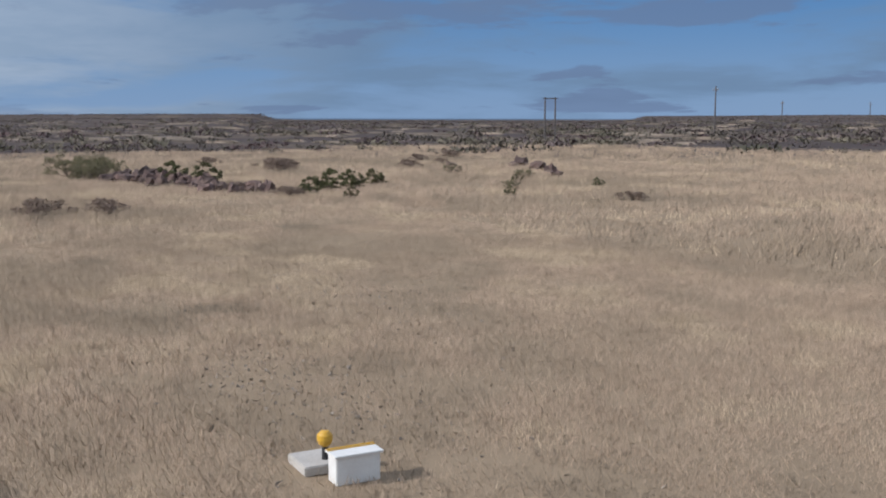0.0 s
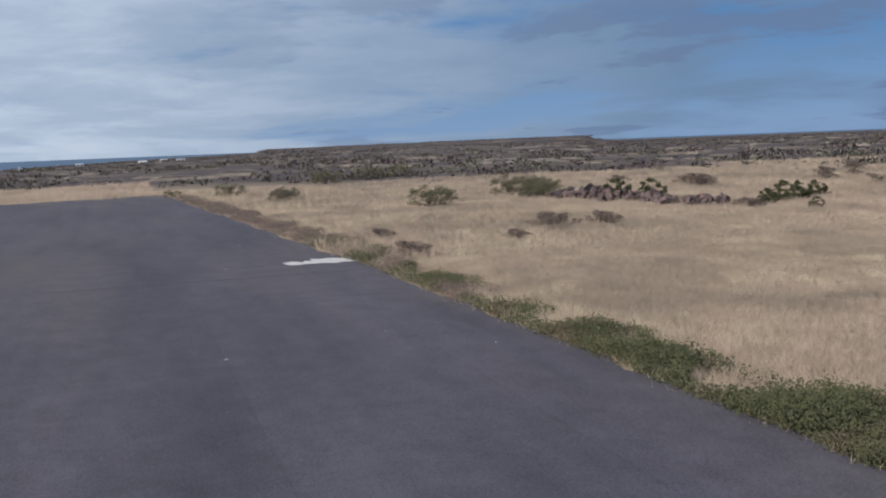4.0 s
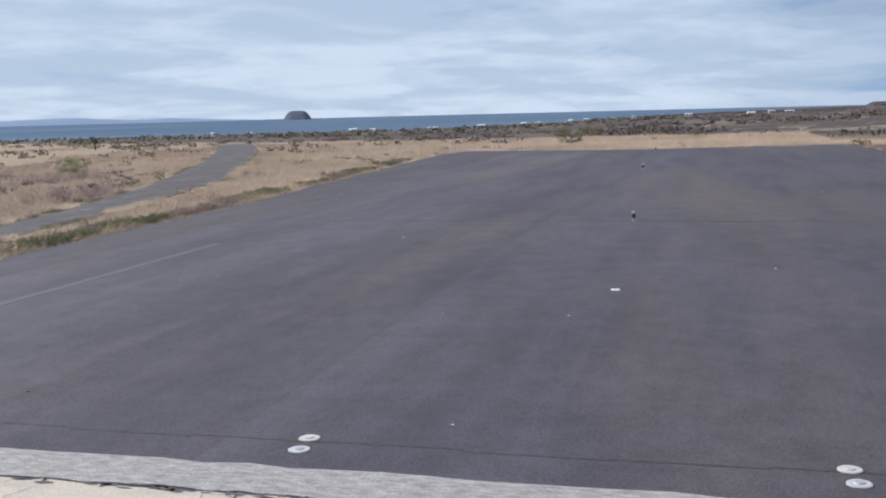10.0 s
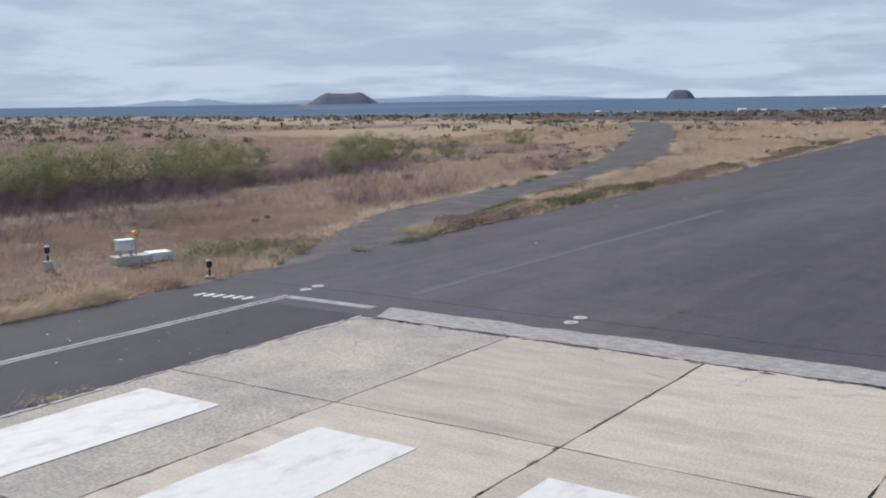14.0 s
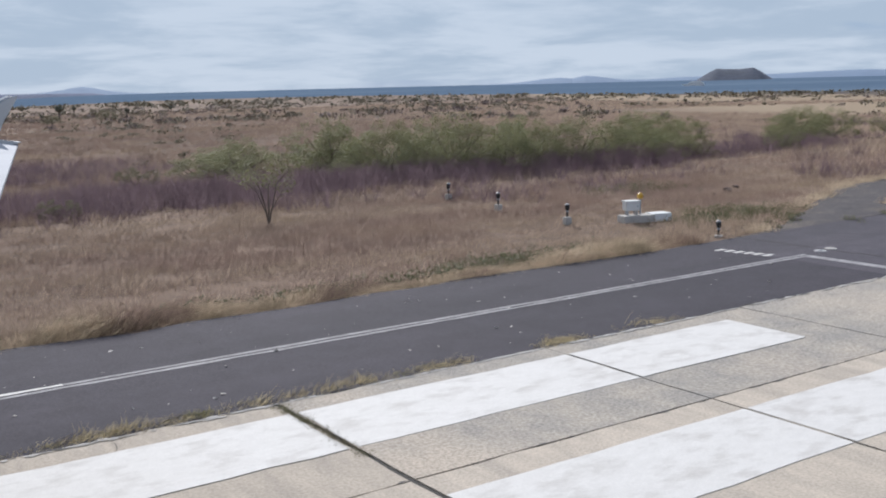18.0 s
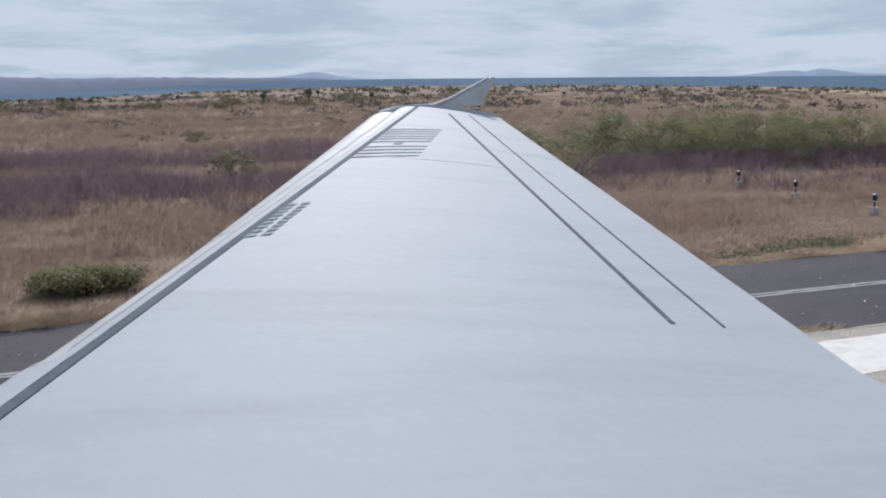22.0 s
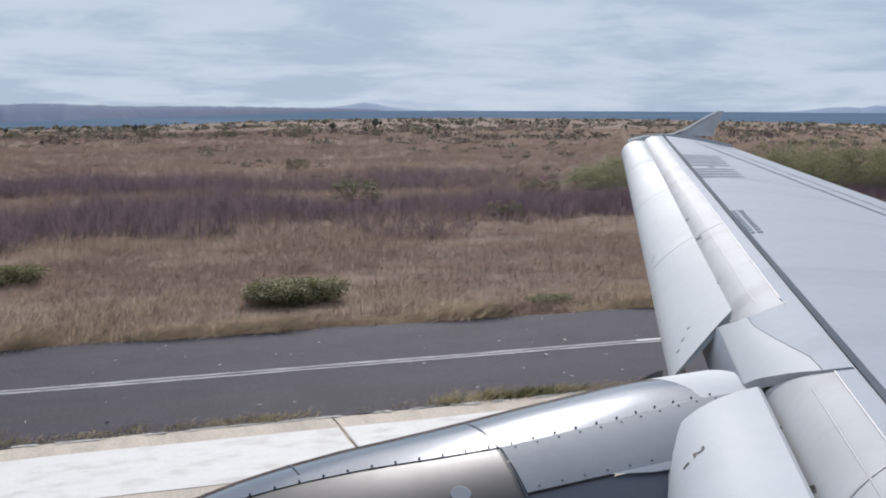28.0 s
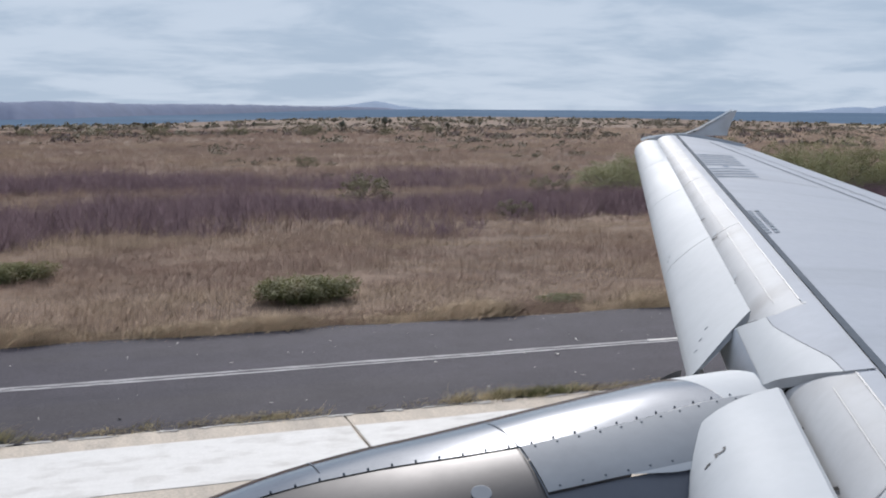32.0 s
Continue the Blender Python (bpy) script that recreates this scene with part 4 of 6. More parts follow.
def loft(name, sections, mat, parent, label="", close=False, smooth_on=True):
    n = len(sections[0])
    v = [tuple(p) for s in sections for p in s]
    f = []
    for i in range(len(sections) - 1):
        for k in range(n - 1 + (1 if close else 0)):
            f.append((i * n + k, i * n + (k + 1) % n, (i + 1) * n + (k + 1) % n, (i + 1) * n + k))
    if close:
        f.append(tuple(range(n))[::-1])
        f.append(tuple(range((len(sections) - 1) * n, len(sections) * n)))
    me = mesh_of(name, v, f, mat, smooth_on)
    ob = part(name, me, None, parent, label)
    if smooth_on:
        me.set_sharp_from_angle(angle=radians(38))
    return ob


def bezier(p0, p1, p2, n):
    return [p0 * (1 - t) ** 2 + p1 * 2 * t * (1 - t) + p2 * t * t for t in [i / (n - 1) for i in range(n)]]


def slat_section(y):
    """Round nose, upper skin up to the rear edge, hollow back."""
    w = 1.0 - 0.22 * (y - 2.5) / 12.3
    nose, back = Vector((le_x(y), y, le_z(y))), rear(y)
    if y < 4.5:
        nose += Vector((-0.175, 0, 0.10))
        top = bezier(nose, nose + Vector((0.03, 0, 0.27 * w)), back, 10)
    else:
        top = [nose, nose + Vector((0.004, 0, 0.035 * w)), nose + Vector((0.024, 0, 0.075 * w))] + bezier(nose + Vector((0.04, 0, 0.10 * w)), nose + Vector((0.15, 0, 0.23 * w)), back, 7)
    low = nose + Vector((0.09, 0, -0.13 * w))
    inner = [p + Vector((0.025, 0, -0.014)) for p in top[::-1][:-2]]
    return top + inner + [low + Vector((0.05, 0, 0.02))] + bezier(low, nose + Vector((-0.035, 0, -0.11 * w)), nose, 5)[:-1]


def slat(y0, y1, cuts):
    """One slat; the one beside the pylon has a bowed inboard end."""
    ys = [y0 + (y1 - y0) * i / cuts for i in range(cuts + 1)]
    secs = [slat_section(y) for y in ys]
    if abs(y0 - 5.22) < 0.01:
        axis = Vector((0.521, 1.0, 0.083))
        for k, p in enumerate(secs[0]):
            u = k / 9 if k < 10 else max(0.0, (18 - k) / 9)
            p -= axis * (0.13 * math.sin(math.pi * min(1, u) ** 0.8))
    return loft("slat", secs, SKIN_WHITE, plane, "drooped white leading edge slat", True)


for y0, y1 in ((0.9, 3.98), (5.22, 7.35), (7.36, 9.85), (9.86, 12.3), (12.31, 14.75)):
    slat(y0, y1, 3)


def nose_point(y, u, fwd=0.0, lift=0.0):
    """A point of the fixed nose behind the slats: u runs from its lower front (0) to the spar stripe (1)."""
    b, s = Vector((3.82 + (y - 5.2) * 0.5198, y, 3.39 + (y - 5.2) * 0.0719)), spar(y)
    low = Vector((b.x - 0.03 - fwd, y, b.z - 0.25 - fwd * 0.35))
    mid = Vector((b.x - 0.10 - fwd * 0.3, y, b.z + 0.10))
    return low * (1 - u) ** 2 + mid * (2 * u * (1 - u)) + (s + Vector((-0.02, 0, -0.004 + lift))) * (u * u)


PANEL_U = 0.885


def nose_sheet(name, mat, label, y_a, y_b, us, n=10, fwd=0.0, lift=0.0, down=0.0):
    """A panel of the nose whose side edges y_a and y_b are given along u."""
    rows = []
    for i in range(n + 1):
        row = []
        for u in us:
            ya, yb = (f(u) if callable(f) else f for f in (y_a, y_b))
            row.append(nose_point(ya + (yb - ya) * i / n, u, fwd, lift) - Vector((0, 0, down)))
        rows.append(row)
    return loft(name, rows, mat, plane, label)


def inner_end(u):
    return float(np.interp(u, [0.0, 0.192, 0.348, 0.475, 0.659, 0.81, 1.0], [4.36, 4.17, 4.01, 3.92, 3.785, 3.70, 3.60]))


def pylon_out(u):
    return float(np.interp(u, [0.0, 0.127, 0.255, 0.50, 0.69, 0.82, 1.0], [5.45, 5.33, 5.22, 4.93, 4.775, 4.735, 4.70]))


def pylon_in(u):
    return float(np.interp(u, [0.0, 0.10, 0.246, 0.331, 0.429, 0.582, 0.827, 1.0], [4.56, 4.447, 4.294, 4.202, 4.103, 3.93, 3.693, 3.58]))


STEPS = [PANEL_U * k / 13 for k in range(14)]
nose_sheet("nose_panel", SKIN_WORN, "stained white fixed leading edge panel", 1.0, inner_end, STEPS, 20)
nose_sheet("nose_panel", SKIN_WORN, "stained white fixed leading edge panel", lambda u: pylon_out(u) + 0.01, 7.19, STEPS, 12)
for y0, y1 in ((7.2, 9.92), (9.93, 12.48), (12.49, 14.9)):
    nose_sheet("nose_panel", SKIN_WORN, "stained white fixed leading edge panel", y0, y1, STEPS, 12)
for y0, y1 in ((1.0, 5.0), (5.0, 10.0), (10.0, 15.0)):
    nose_sheet("spar_cap", SKIN_GREY, "pale grey skin strip ahead of the spar", y0, y1, [PANEL_U + 0.004, 0.94, 1.0], 10, lift=0.0015)
# Added dark sheet paints the shade of the gap below the fairing.
nose_sheet("nose_bay", SHADOW_GREY, "dark filler sheet for the shaded gap under the fairing", 3.55, 5.5, STEPS, 10, down=0.05)


def skin_section(y, drop=0.0):
    s, t = spar(y), trail(y)
    c = (t - s)
    out = []
    for k in range(9):
        u = k / 8
        out.append(s + c * u + Vector((0, 0, 0.055 * c.x / 4 * math.sin(math.pi * u ** 0.8) - drop)))
    return out


def wing_box(y):
    up = skin_section(y)
    s, t = up[0], up[-1]
    low = [Vector((t.x - (t.x - s.x) * k / 6, y, t.z - 0.03 - 0.30 * math.sin(math.pi * k / 7.5) * (t.x - s.x) / 4)) for k in range(7)]
    return up + low + [Vector((s.x - 0.02, y, s.z - 0.36))]


ys = [1.0, 2.5, 4.6, 6.5, 8.5, 10.5, 12.5, 14.0, 15.05]
loft("wing_box", [wing_box(y) for y in ys], SKIN_GREY, plane, "pale grey upper wing skin", True)


def on_skin(u, y, lift=0.004):
    s, t = spar(y), trail(y)
    c = t - s
    return s + c * u + Vector((0, 0, 0.055 * c.x / 4 * math.sin(math.pi * max(u, 0) ** 0.8) + lift))


def ribbon(name, u0, u1, v0, v1, mat, parent, label="", n=14):
    """A thin strip on the wing skin, from span v0 to v1, between chord shares u0 and u1 (each may be a function of span)."""
    fu = [(u if callable(u) else (lambda y, k=u: k)) for u in (u0, u1)]
    sec = []
    for y in [v0 + (v1 - v0) * i / n for i in range(n + 1)]:
        a, b = fu[0](y), fu[1](y)
        m = max(1, int(math.ceil(abs(b - a) / 0.04)))
        sec.append([on_skin(a + (b - a) * k / m, y) for k in range(m + 1)])
    return loft(name, sec, mat, parent, label, False)


def share(metres):
    return lambda y: metres / (trail(y).x - spar(y).x)


ribbon("spar_stripe", share(-0.02), share(0.03), 1.0, 15.0, LINE_DARK, plane, "dark grey sealant stripe along the wing", 30)
ribbon("hinge_line", lambda y: 1 - 0.935 / (trail(y).x - spar(y).x), lambda y: 1 - 0.90 / (trail(y).x - spar(y).x), 5.2, 14.3, LINE_DARK, plane, "thin dark spoiler hinge line", 20)
ribbon("hinge_line", lambda y: 1 - 0.58 / (trail(y).x - spar(y).x), lambda y: 1 - 0.56 / (trail(y).x - spar(y).x), 5.2, 14.5, LINE_DARK, plane, "", 20)
ribbon("rib_seam", share(0.05), lambda y: 0.86, 9.98, 10.0, SKIN_WORN, plane, "", 1)

# registration and notices, as plain bars of their size
def skin_bar(name, m0, m1, y0, w, slant, mat, label=""):
    """A painted bar on the skin from m0 to m1 metres behind the spar, lying across the swept span."""
    rows = []
    for d in (0.0, w):
        row = []
        for k in range(7):
            m = m0 + (m1 - m0) * k / 6
            y = y0 + d + slant * m
            row.append(on_skin(m / (trail(y).x - spar(y).x), y))
        rows.append(row)
    return loft(name, rows, mat, plane, label)


for y0 in (9.80, 10.03, 10.26, 10.49, 10.88, 11.11, 11.32, 11.55, 11.76, 11.98):
    skin_bar("registration_bar", 0.02, 0.66, y0, 0.058, 0.53, INK, "blue-grey marking on the wing")
skin_bar("registration_bar", 0.28, 0.37, 10.68, 0.12, 0.53, INK, "blue-grey marking on the wing")
for r in range(2):
    for k in range(9):
        skin_bar("notice_bar", 0.03 + r * 0.085, 0.085 + r * 0.085, 6.62 + k * 0.118, 0.07, 0.5, INK_PALE)

# slat tracks and their dark slots
for y, u0, size in ((1.6, 0.2, 1.4), (2.35, 0.2, 1.4), (3.16, 0.2, 1.4), (3.74, 0.17, 1.4), (5.9, 0.37, 0.5), (7.21, 0.43, 1.0), (8.06, 0.40, 1.0), (9.94, 0.36, 0.5), (11.3, 0.36, 0.6), (12.5, 0.36, 0.7), (13.6, 0.36, 0.6)):
    lift = Vector((-0.003, 0, 0.007))
    loft("slat_track", [[nose_point(y + d - 0.10 * size * k, u0 + 0.11 * size * k) + lift for k in (0, 0.35, 0.7, 1.0)] for d in (-0.014, 0.014)], BLACK, plane, "dark slat track slot", False, False)
    loft("track_cover", [[nose_point(y + d, u0 + 0.02 + 0.035 * k) + lift * 0.6 for k in range(4)] for d in (0.02, 0.10)], SKIN_WHITE, plane, "pale patch beside the slat track", False, False)
for y in (2.05, 2.75, 6.95, 8.6, 9.3, 10.6, 11.75, 12.9, 14.0):
    loft("panel_seam", [[nose_point(y + d, 0.30 + 0.07 * k) + Vector((-0.001, 0, 0.003)) for k in range(9)] for d in (-0.005, 0.005)], LINE_SOFT, plane, "", False, False)
for u, y0, y1 in ((PANEL_U, 1.2, 3.65), (PANEL_U, 4.85, 14.7), (0.70, 1.2, 3.62), (0.68, 5.0, 14.4)):
    loft("panel_seam", [[nose_point(y0 + (y1 - y0) * k / 16, u + d) + Vector((-0.001, 0, 0.004)) for k in range(17)] for d in (-0.006, 0.006)], LINE_SOFT, plane, "", False, False)

# wingtip with its fence
def tip_section(y, k):
    s, t = spar(15.0), trail(15.05)
    n0 = Vector((8.62 + k * 0.55, y, 4.03 + 0.03 * k))
    e0 = Vector((10.62 + 0.05 * k, y, 3.985))
    h = 0.10 * (1 - k)
    up = [n0 + (e0 - n0) * u + Vector((0, 0, (0.13 * (1 - k) + 0.03) * math.sin(math.pi * u ** 0.7))) for u in [i / 8 for i in range(9)]]
    low = [e0 + (n0 - e0) * u - Vector((0, 0, h * math.sin(math.pi * u) + 0.012)) for u in [i / 8 for i in range(1, 8)]]
    return up + low


loft("wing_tip", [tip_section(14.92, 0.0), tip_section(15.12, 0.3), tip_section(15.25, 0.7), tip_section(15.3, 0.98)], SKIN_WHITE, plane, "rounded white wing tip", True)


def fence_section(z, x0, x1, y):
    m = [(0, 0.0), (0.12, 0.022), (0.5, 0.028), (1.0, 0.0)]
    a = [Vector((x0 + (x1 - x0) * u, y + w, z)) for u, w in m]
    b = [Vector((x0 + (x1 - x0) * u, y - w, z)) for u, w in m[1:-1]][::-1]
    return a + b


loft("wingtip_fence", [fence_section(4.13, 9.62, 10.45, 15.27), fence_section(4.23, 9.92, 10.50, 15.31), fence_section(4.40, 10.30, 10.62, 15.37), fence_section(4.555, 10.64, 10.73, 15.42)], SKIN_WORN, plane, "upswept grey wingtip fence", True)

# Rim highlights of the fence and tip, painted as extra-white strips.
loft("fence_edge", [[Vector((x - 0.015, y - 0.03, z)), Vector((x - 0.03, y, z + 0.012)), Vector((x + 0.02, y + 0.03, z + 0.006))] for x, y, z in ((9.60, 15.26, 4.15), (9.92, 15.31, 4.245), (10.30, 15.37, 4.415), (10.63, 15.42, 4.56))], BOX_WHITE, plane, "white strip painting the highlight on the fence's leading edge")
loft("tip_rim", [[Vector((x - 0.02, 15.10, z - 0.02)), Vector((x - 0.03, 15.14, z + 0.012)), Vector((x + 0.03, 15.17, z + 0.004))] for x, z in ((8.74, 4.07), (8.80, 4.10), (8.98, 4.13), (9.25, 4.155), (9.58, 4.17))], BOX_WHITE, plane, "white strip painting the highlight on the wing tip's rim")

# ------------------------------------------------ engine
ENG_Y, ENG_Z = 4.32, 2.05
engine = part("engine", mesh_of("engine_core", *sheet([(0.9, ENG_Y - 0.2), (3.4, ENG_Y - 0.2), (3.4, ENG_Y + 0.2), (0.9, ENG_Y + 0.2)], ENG_Z - 0.2, ENG_Z + 0.2), SHADOW_GREY), None, plane, "engine nacelle below the wing")


def nac_r(x):
    return float(np.interp(x, [-0.12, -0.09, -0.02, 0.17, 0.37, 0.55, 0.8, 1.0, 1.27, 1.6, 1.9, 2.15, 2.55, 2.8, 3.3], [0.58, 0.63, 0.68, 0.735, 0.785, 0.84, 0.905, 0.943, 0.985, 1.022, 1.06, 1.095, 1.145, 1.175, 1.20]))


def top_edge(x):
    """The lower edge of the bare metal top cowl, in degrees round the nacelle."""
    return float(np.interp(x, [0.0, 0.4, 0.77, 1.09, 1.59, 1.95, 2.4, 2.9], [92, 91.5, 92.5, 94.5, 98.2, 100.3, 100.6, 98.4]))


def nac_strip(name, x0, x1, a0, a1, mat, label="", lift=0.0, nx=14, na=18, parent=None):
    """A cowl panel between stations x0 and x1 and the angles a0 to a1 (degrees; 90 is up, 180 faces the cabin)."""
    sec = []
    for i in range(nx + 1):
        x = x0 + (x1 - x0) * i / nx
        r = nac_r(x) + lift
        b0, b1 = (a0(x) if callable(a0) else a0), (a1(x) if callable(a1) else a1)
        sec.append([Vector((x, ENG_Y + r * math.cos(radians(a)), ENG_Z + r * math.sin(radians(a)))) for a in [b0 + (b1 - b0) * k / na for k in range(na + 1)]])
    return loft(name, sec, mat, parent or engine, label)


def above(d):
    return lambda x: top_edge(x) + d


nac_strip("inlet_lip", -0.12, 0.12, -180, 180, POLISHED, "polished metal inlet lip", nx=8, na=56)
inner = [[Vector((x, ENG_Y + r * math.cos(2 * math.pi * k / 40), ENG_Z + r * math.sin(2 * math.pi * k / 40))) for k in range(41)] for x, r in ((-0.12, 0.58), (-0.05, 0.54), (0.3, 0.54), (0.9, 0.60))]
loft("inlet_duct", inner, SHADOW_GREY, engine, "dark inlet duct")
nac_strip("fan_cowl", 0.124, 2.93, 28, above(-0.15), POLISHED, "polished bare metal top cowl", nx=22, na=30)
nac_strip("cowl_panel", 0.124, 1.86, above(0.15), 119.5, BROWN_METAL, "brownish bare metal cowl panel", lift=-0.004)
nac_strip("cowl_panel", 1.868, 3.2, above(0.15), 117.5, COWL_GREY, "grey-white painted cowl panel with rivets", lift=0.003)
nac_strip("cowl_rear", 2.934, 3.3, 28, above(-0.1), SKIN_WHITE, "white painted cowl and pylon top")
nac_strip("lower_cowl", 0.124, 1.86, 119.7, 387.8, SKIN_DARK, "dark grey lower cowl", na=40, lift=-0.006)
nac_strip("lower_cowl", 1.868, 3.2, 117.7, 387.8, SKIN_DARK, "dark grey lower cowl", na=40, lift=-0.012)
nac_strip("hinge_strip", 0.9, 1.80, 119.2, 121.2, STEEL, "pale riveted hinge strip", lift=0.006, na=3)
nac_strip("lower_fairing", 2.25, 3.1, 117.6, lambda x: 117.7 + 2.0 * min(1, (x - 2.25) / 0.2), SKIN_WHITE, "white fairing edge", lift=0.006, na=3)
c = Vector((1.6, ENG_Y + 1.0185 * math.cos(radians(113.2)), ENG_Z + 1.0185 * math.sin(radians(113.2))))
bm = lathe_bm([(0.045, -0.012), (0.045, 0.001), (0.042, 0.002)], 20)
bm.transform(Matrix.Translation(c) @ Matrix.Rotation(radians(23.2), 4, "X") @ Matrix.Rotation(radians(-6.0), 4, "Y"))
part("inspection_cover", bm, COWL_GREY, engine, "round pale inspection cover")
rivet = bmesh.new()
bmesh.ops.create_icosphere(rivet, subdivisions=1, radius=0.0062)
rivet_me = bpy.data.meshes.new("rivet")
rivet.to_mesh(rivet_me)
rivet.free()
rivet_me.materials.append(LINE_DARK)
for x in np.arange(0.25, 3.0, 0.105):
    for a_ in ((top_edge(x) - 1.1,) if x < 1.86 else (top_edge(x) - 1.1, top_edge(x) + 1.3, 116.3)):
        r = nac_r(x) + 0.002
        ob = part("rivet", rivet_me, None, engine)
        ob.location = (x, ENG_Y + r * math.cos(radians(a_)), ENG_Z + r * math.sin(radians(a_)))
for x, b in ((1.0, 70), (1.86, 60)):
    nac_strip("cowl_seam", x - 0.003, x + 0.003, b, 119 if x > 1.5 else 88, LINE_DARK, "", lift=0.003, nx=1, na=24)
strake = [Vector((2.98 + 0.24 * k / 8, 4.93 + 0.05 * k / 8, 3.062 + 0.068 * math.sin(math.pi / 2 * k / 8))) for k in range(9)]
loft("nacelle_strake", [strake, [Vector((p.x, p.y + 0.015, p.z - 0.10)) for p in strake]], SHADOW_GREY, engine, "dark nacelle strake")
# fixed fairing between the slats over the pylon, painted white in front of a curved line
def white_to(y):
    return float(np.interp(y, [3.6, 3.72, 3.885, 4.27, 4.645, 4.816, 5.0, 5.4], [0.845, 0.838, 0.825, 0.714, 0.617, 0.608, 0.600, 0.595]))


def pylon_rows(front, back, n=16, m=14):
    rows = []
    for i in range(n + 1):
        row = []
        for k in range(m + 1):
            u = 0.6
            for _ in range(10):
                y = pylon_out(u) + (pylon_in(u) - pylon_out(u)) * i / n
                a0, b0 = (f(y) if callable(f) else f for f in (front, back))
                u = a0 + (b0 - a0) * k / m
            row.append(nose_point(y, u, 0.14, 0.008))
        rows.append(row)
    return rows


loft("pylon_fairing", pylon_rows(0.0, lambda y: white_to(y) - 0.002), SKIN_WHITE, plane, "white fixed nose fairing over the pylon")
loft("fairing_rear", pylon_rows(lambda y: white_to(y) + 0.002, 0.99), SKIN_GREY, plane, "pale grey skin behind the fairing")
loft("fairing_lip", [[p + Vector((-0.004, 0, 0.004)) for p in f[:5]] for f in pylon_rows(0.02, 0.32, 16, 4)], BARE_METAL, plane, "bare metal edge strip")
edge = [(nose_point(pylon_in(u), u, 0.14, 0.008), nose_point(pylon_in(u) + 0.02, u, 0.14, 0.008)) for u in [0.05 + 0.9 * k / 16 for k in range(17)]]
loft("fairing_end", [[p + Vector((0, -0.002, 0.001)) for p, q in edge], [p + Vector((0.005, 0.004, -0.05)) for p, q in edge]], SKIN_WORN, plane, "worn edge of the fairing", False, False)
for u in (0.22, 0.36):
    y = pylon_in(u)
    loft("fairing_bracket", [[nose_point(y + d, v, 0.05, 0.0) - Vector((0, 0, 0.012)) for v in (u - 0.12, u, u + 0.12)] for d in (-0.16, 0.03)], BLACK, plane, "dark bracket in the gap below the fairing", False, False)
seal = [nose_point(pylon_out(u) + 0.01, u, 0.10, 0.012) for u in [0.42 + 0.5 * k / 10 for k in range(11)]]
loft("seal_strip", [seal, [p + Vector((0.012, 0.03, 0.0)) for p in seal]], SKIN_WORN, plane, "pale seal strip", False, False)


def flap_text():
    cu = bpy.data.curves.new("slat_number", "FONT")
    cu.body, cu.size, cu.offset = "2", 0.085, 0.002
    ob = new("tmp", cu)
    me = bpy.data.meshes.new_from_object(ob)
    bpy.data.objects.remove(ob)
    me.materials.append(BLACK)
    y = 3.62
    top = slat_section(y)[:10]
    steps = [0.0]
    for a, b in zip(top, top[1:]):
        steps.append(steps[-1] + (b - a).length)
    axis = Vector((0.46, 0.885, 0.07)).normalized()

    def on_slat(along, inboard, up):
        """A point of the slat's skin, so far behind the mark's foot and so far inboard."""
        d = steps[4] + along
        k = max(i for i in range(9) if steps[i] <= d)
        way = (top[k + 1] - top[k]).normalized()
        return top[k] + way * (d - steps[k]) - axis * inboard + way.cross(axis).normalized() * up

    for v in me.vertices:
        v.co = on_slat(v.co.y, v.co.x, 0.0025)
    part("slat_number", me, None, plane, "black stencilled digit")
    dash = box_bm(0.016, 0.034, 0.002)
    for v in dash.verts:
        v.co = on_slat(v.co.y - 0.05, v.co.x + 0.035, v.co.z + 0.001)
    part("slat_mark", dash, BLACK, plane)


flap_text()
for y, k in ((5.34, 3), (5.42, 4), (5.50, 5), (7.55, 2), (7.62, 3)):
    row = slat_section(y)
    way = (row[k + 1] - row[k]).normalized()
    out = way.cross(Vector((0.46, 0.885, 0.07))).normalized() * 0.002
    loft("slat_mark", [[row[k] + out + Vector((0.008, 0.016, 0.001)) * d, row[k] + way * 0.03 + out + Vector((0.008, 0.016, 0.001)) * d] for d in (0, 1)], LINE_DARK, plane, "", False, False)


# ---------------------------------------------------------------- plants
def tufts(points, height, spread, blades, width, lean=(0.0, 0.0), hvar=0.35, stray=0.22):
    """Loose blades round each point; returns triangles. lean: the way the wind lays them."""
    p = np.repeat(np.asarray(points, float), blades, axis=0)
    hs = np.repeat(np.broadcast_to(np.asarray(height, float), len(points)), blades)
    n = len(p)
    base = p + np.c_[rng.normal(0, 1, (n, 2)) * spread, np.zeros(n)]
    h = hs * np.clip(1 + rng.normal(0, hvar, n), 0.25, 2)
    a = rng.uniform(0, 2 * np.pi, n)
    sway = np.repeat(rng.uniform(0.1, 1.5, len(points))[:, None] * np.array(lean) + rng.normal(0, stray, (len(points), 2)), blades, axis=0)
    out = np.c_[np.cos(a), np.sin(a)] * (rng.uniform(0.15, 1.1, n) * h)[:, None] + sway * h[:, None]
    tip = base + np.c_[out, h]
    b = rng.uniform(0, 2 * np.pi, n)
    side = np.c_[np.cos(b), np.sin(b), np.zeros(n)] * (width * rng.uniform(0.5, 1.4, n))[:, None]
    return np.stack([base - side, base + side, tip], 1)


def scatter(x0, x1, y0, y1, per, keep):
    n = int((x1 - x0) * (y1 - y0) * per)
    q = np.c_[rng.uniform(x0, x1, n), rng.uniform(y0, y1, n)]
    return q[keep(q[:, 0], q[:, 1])]


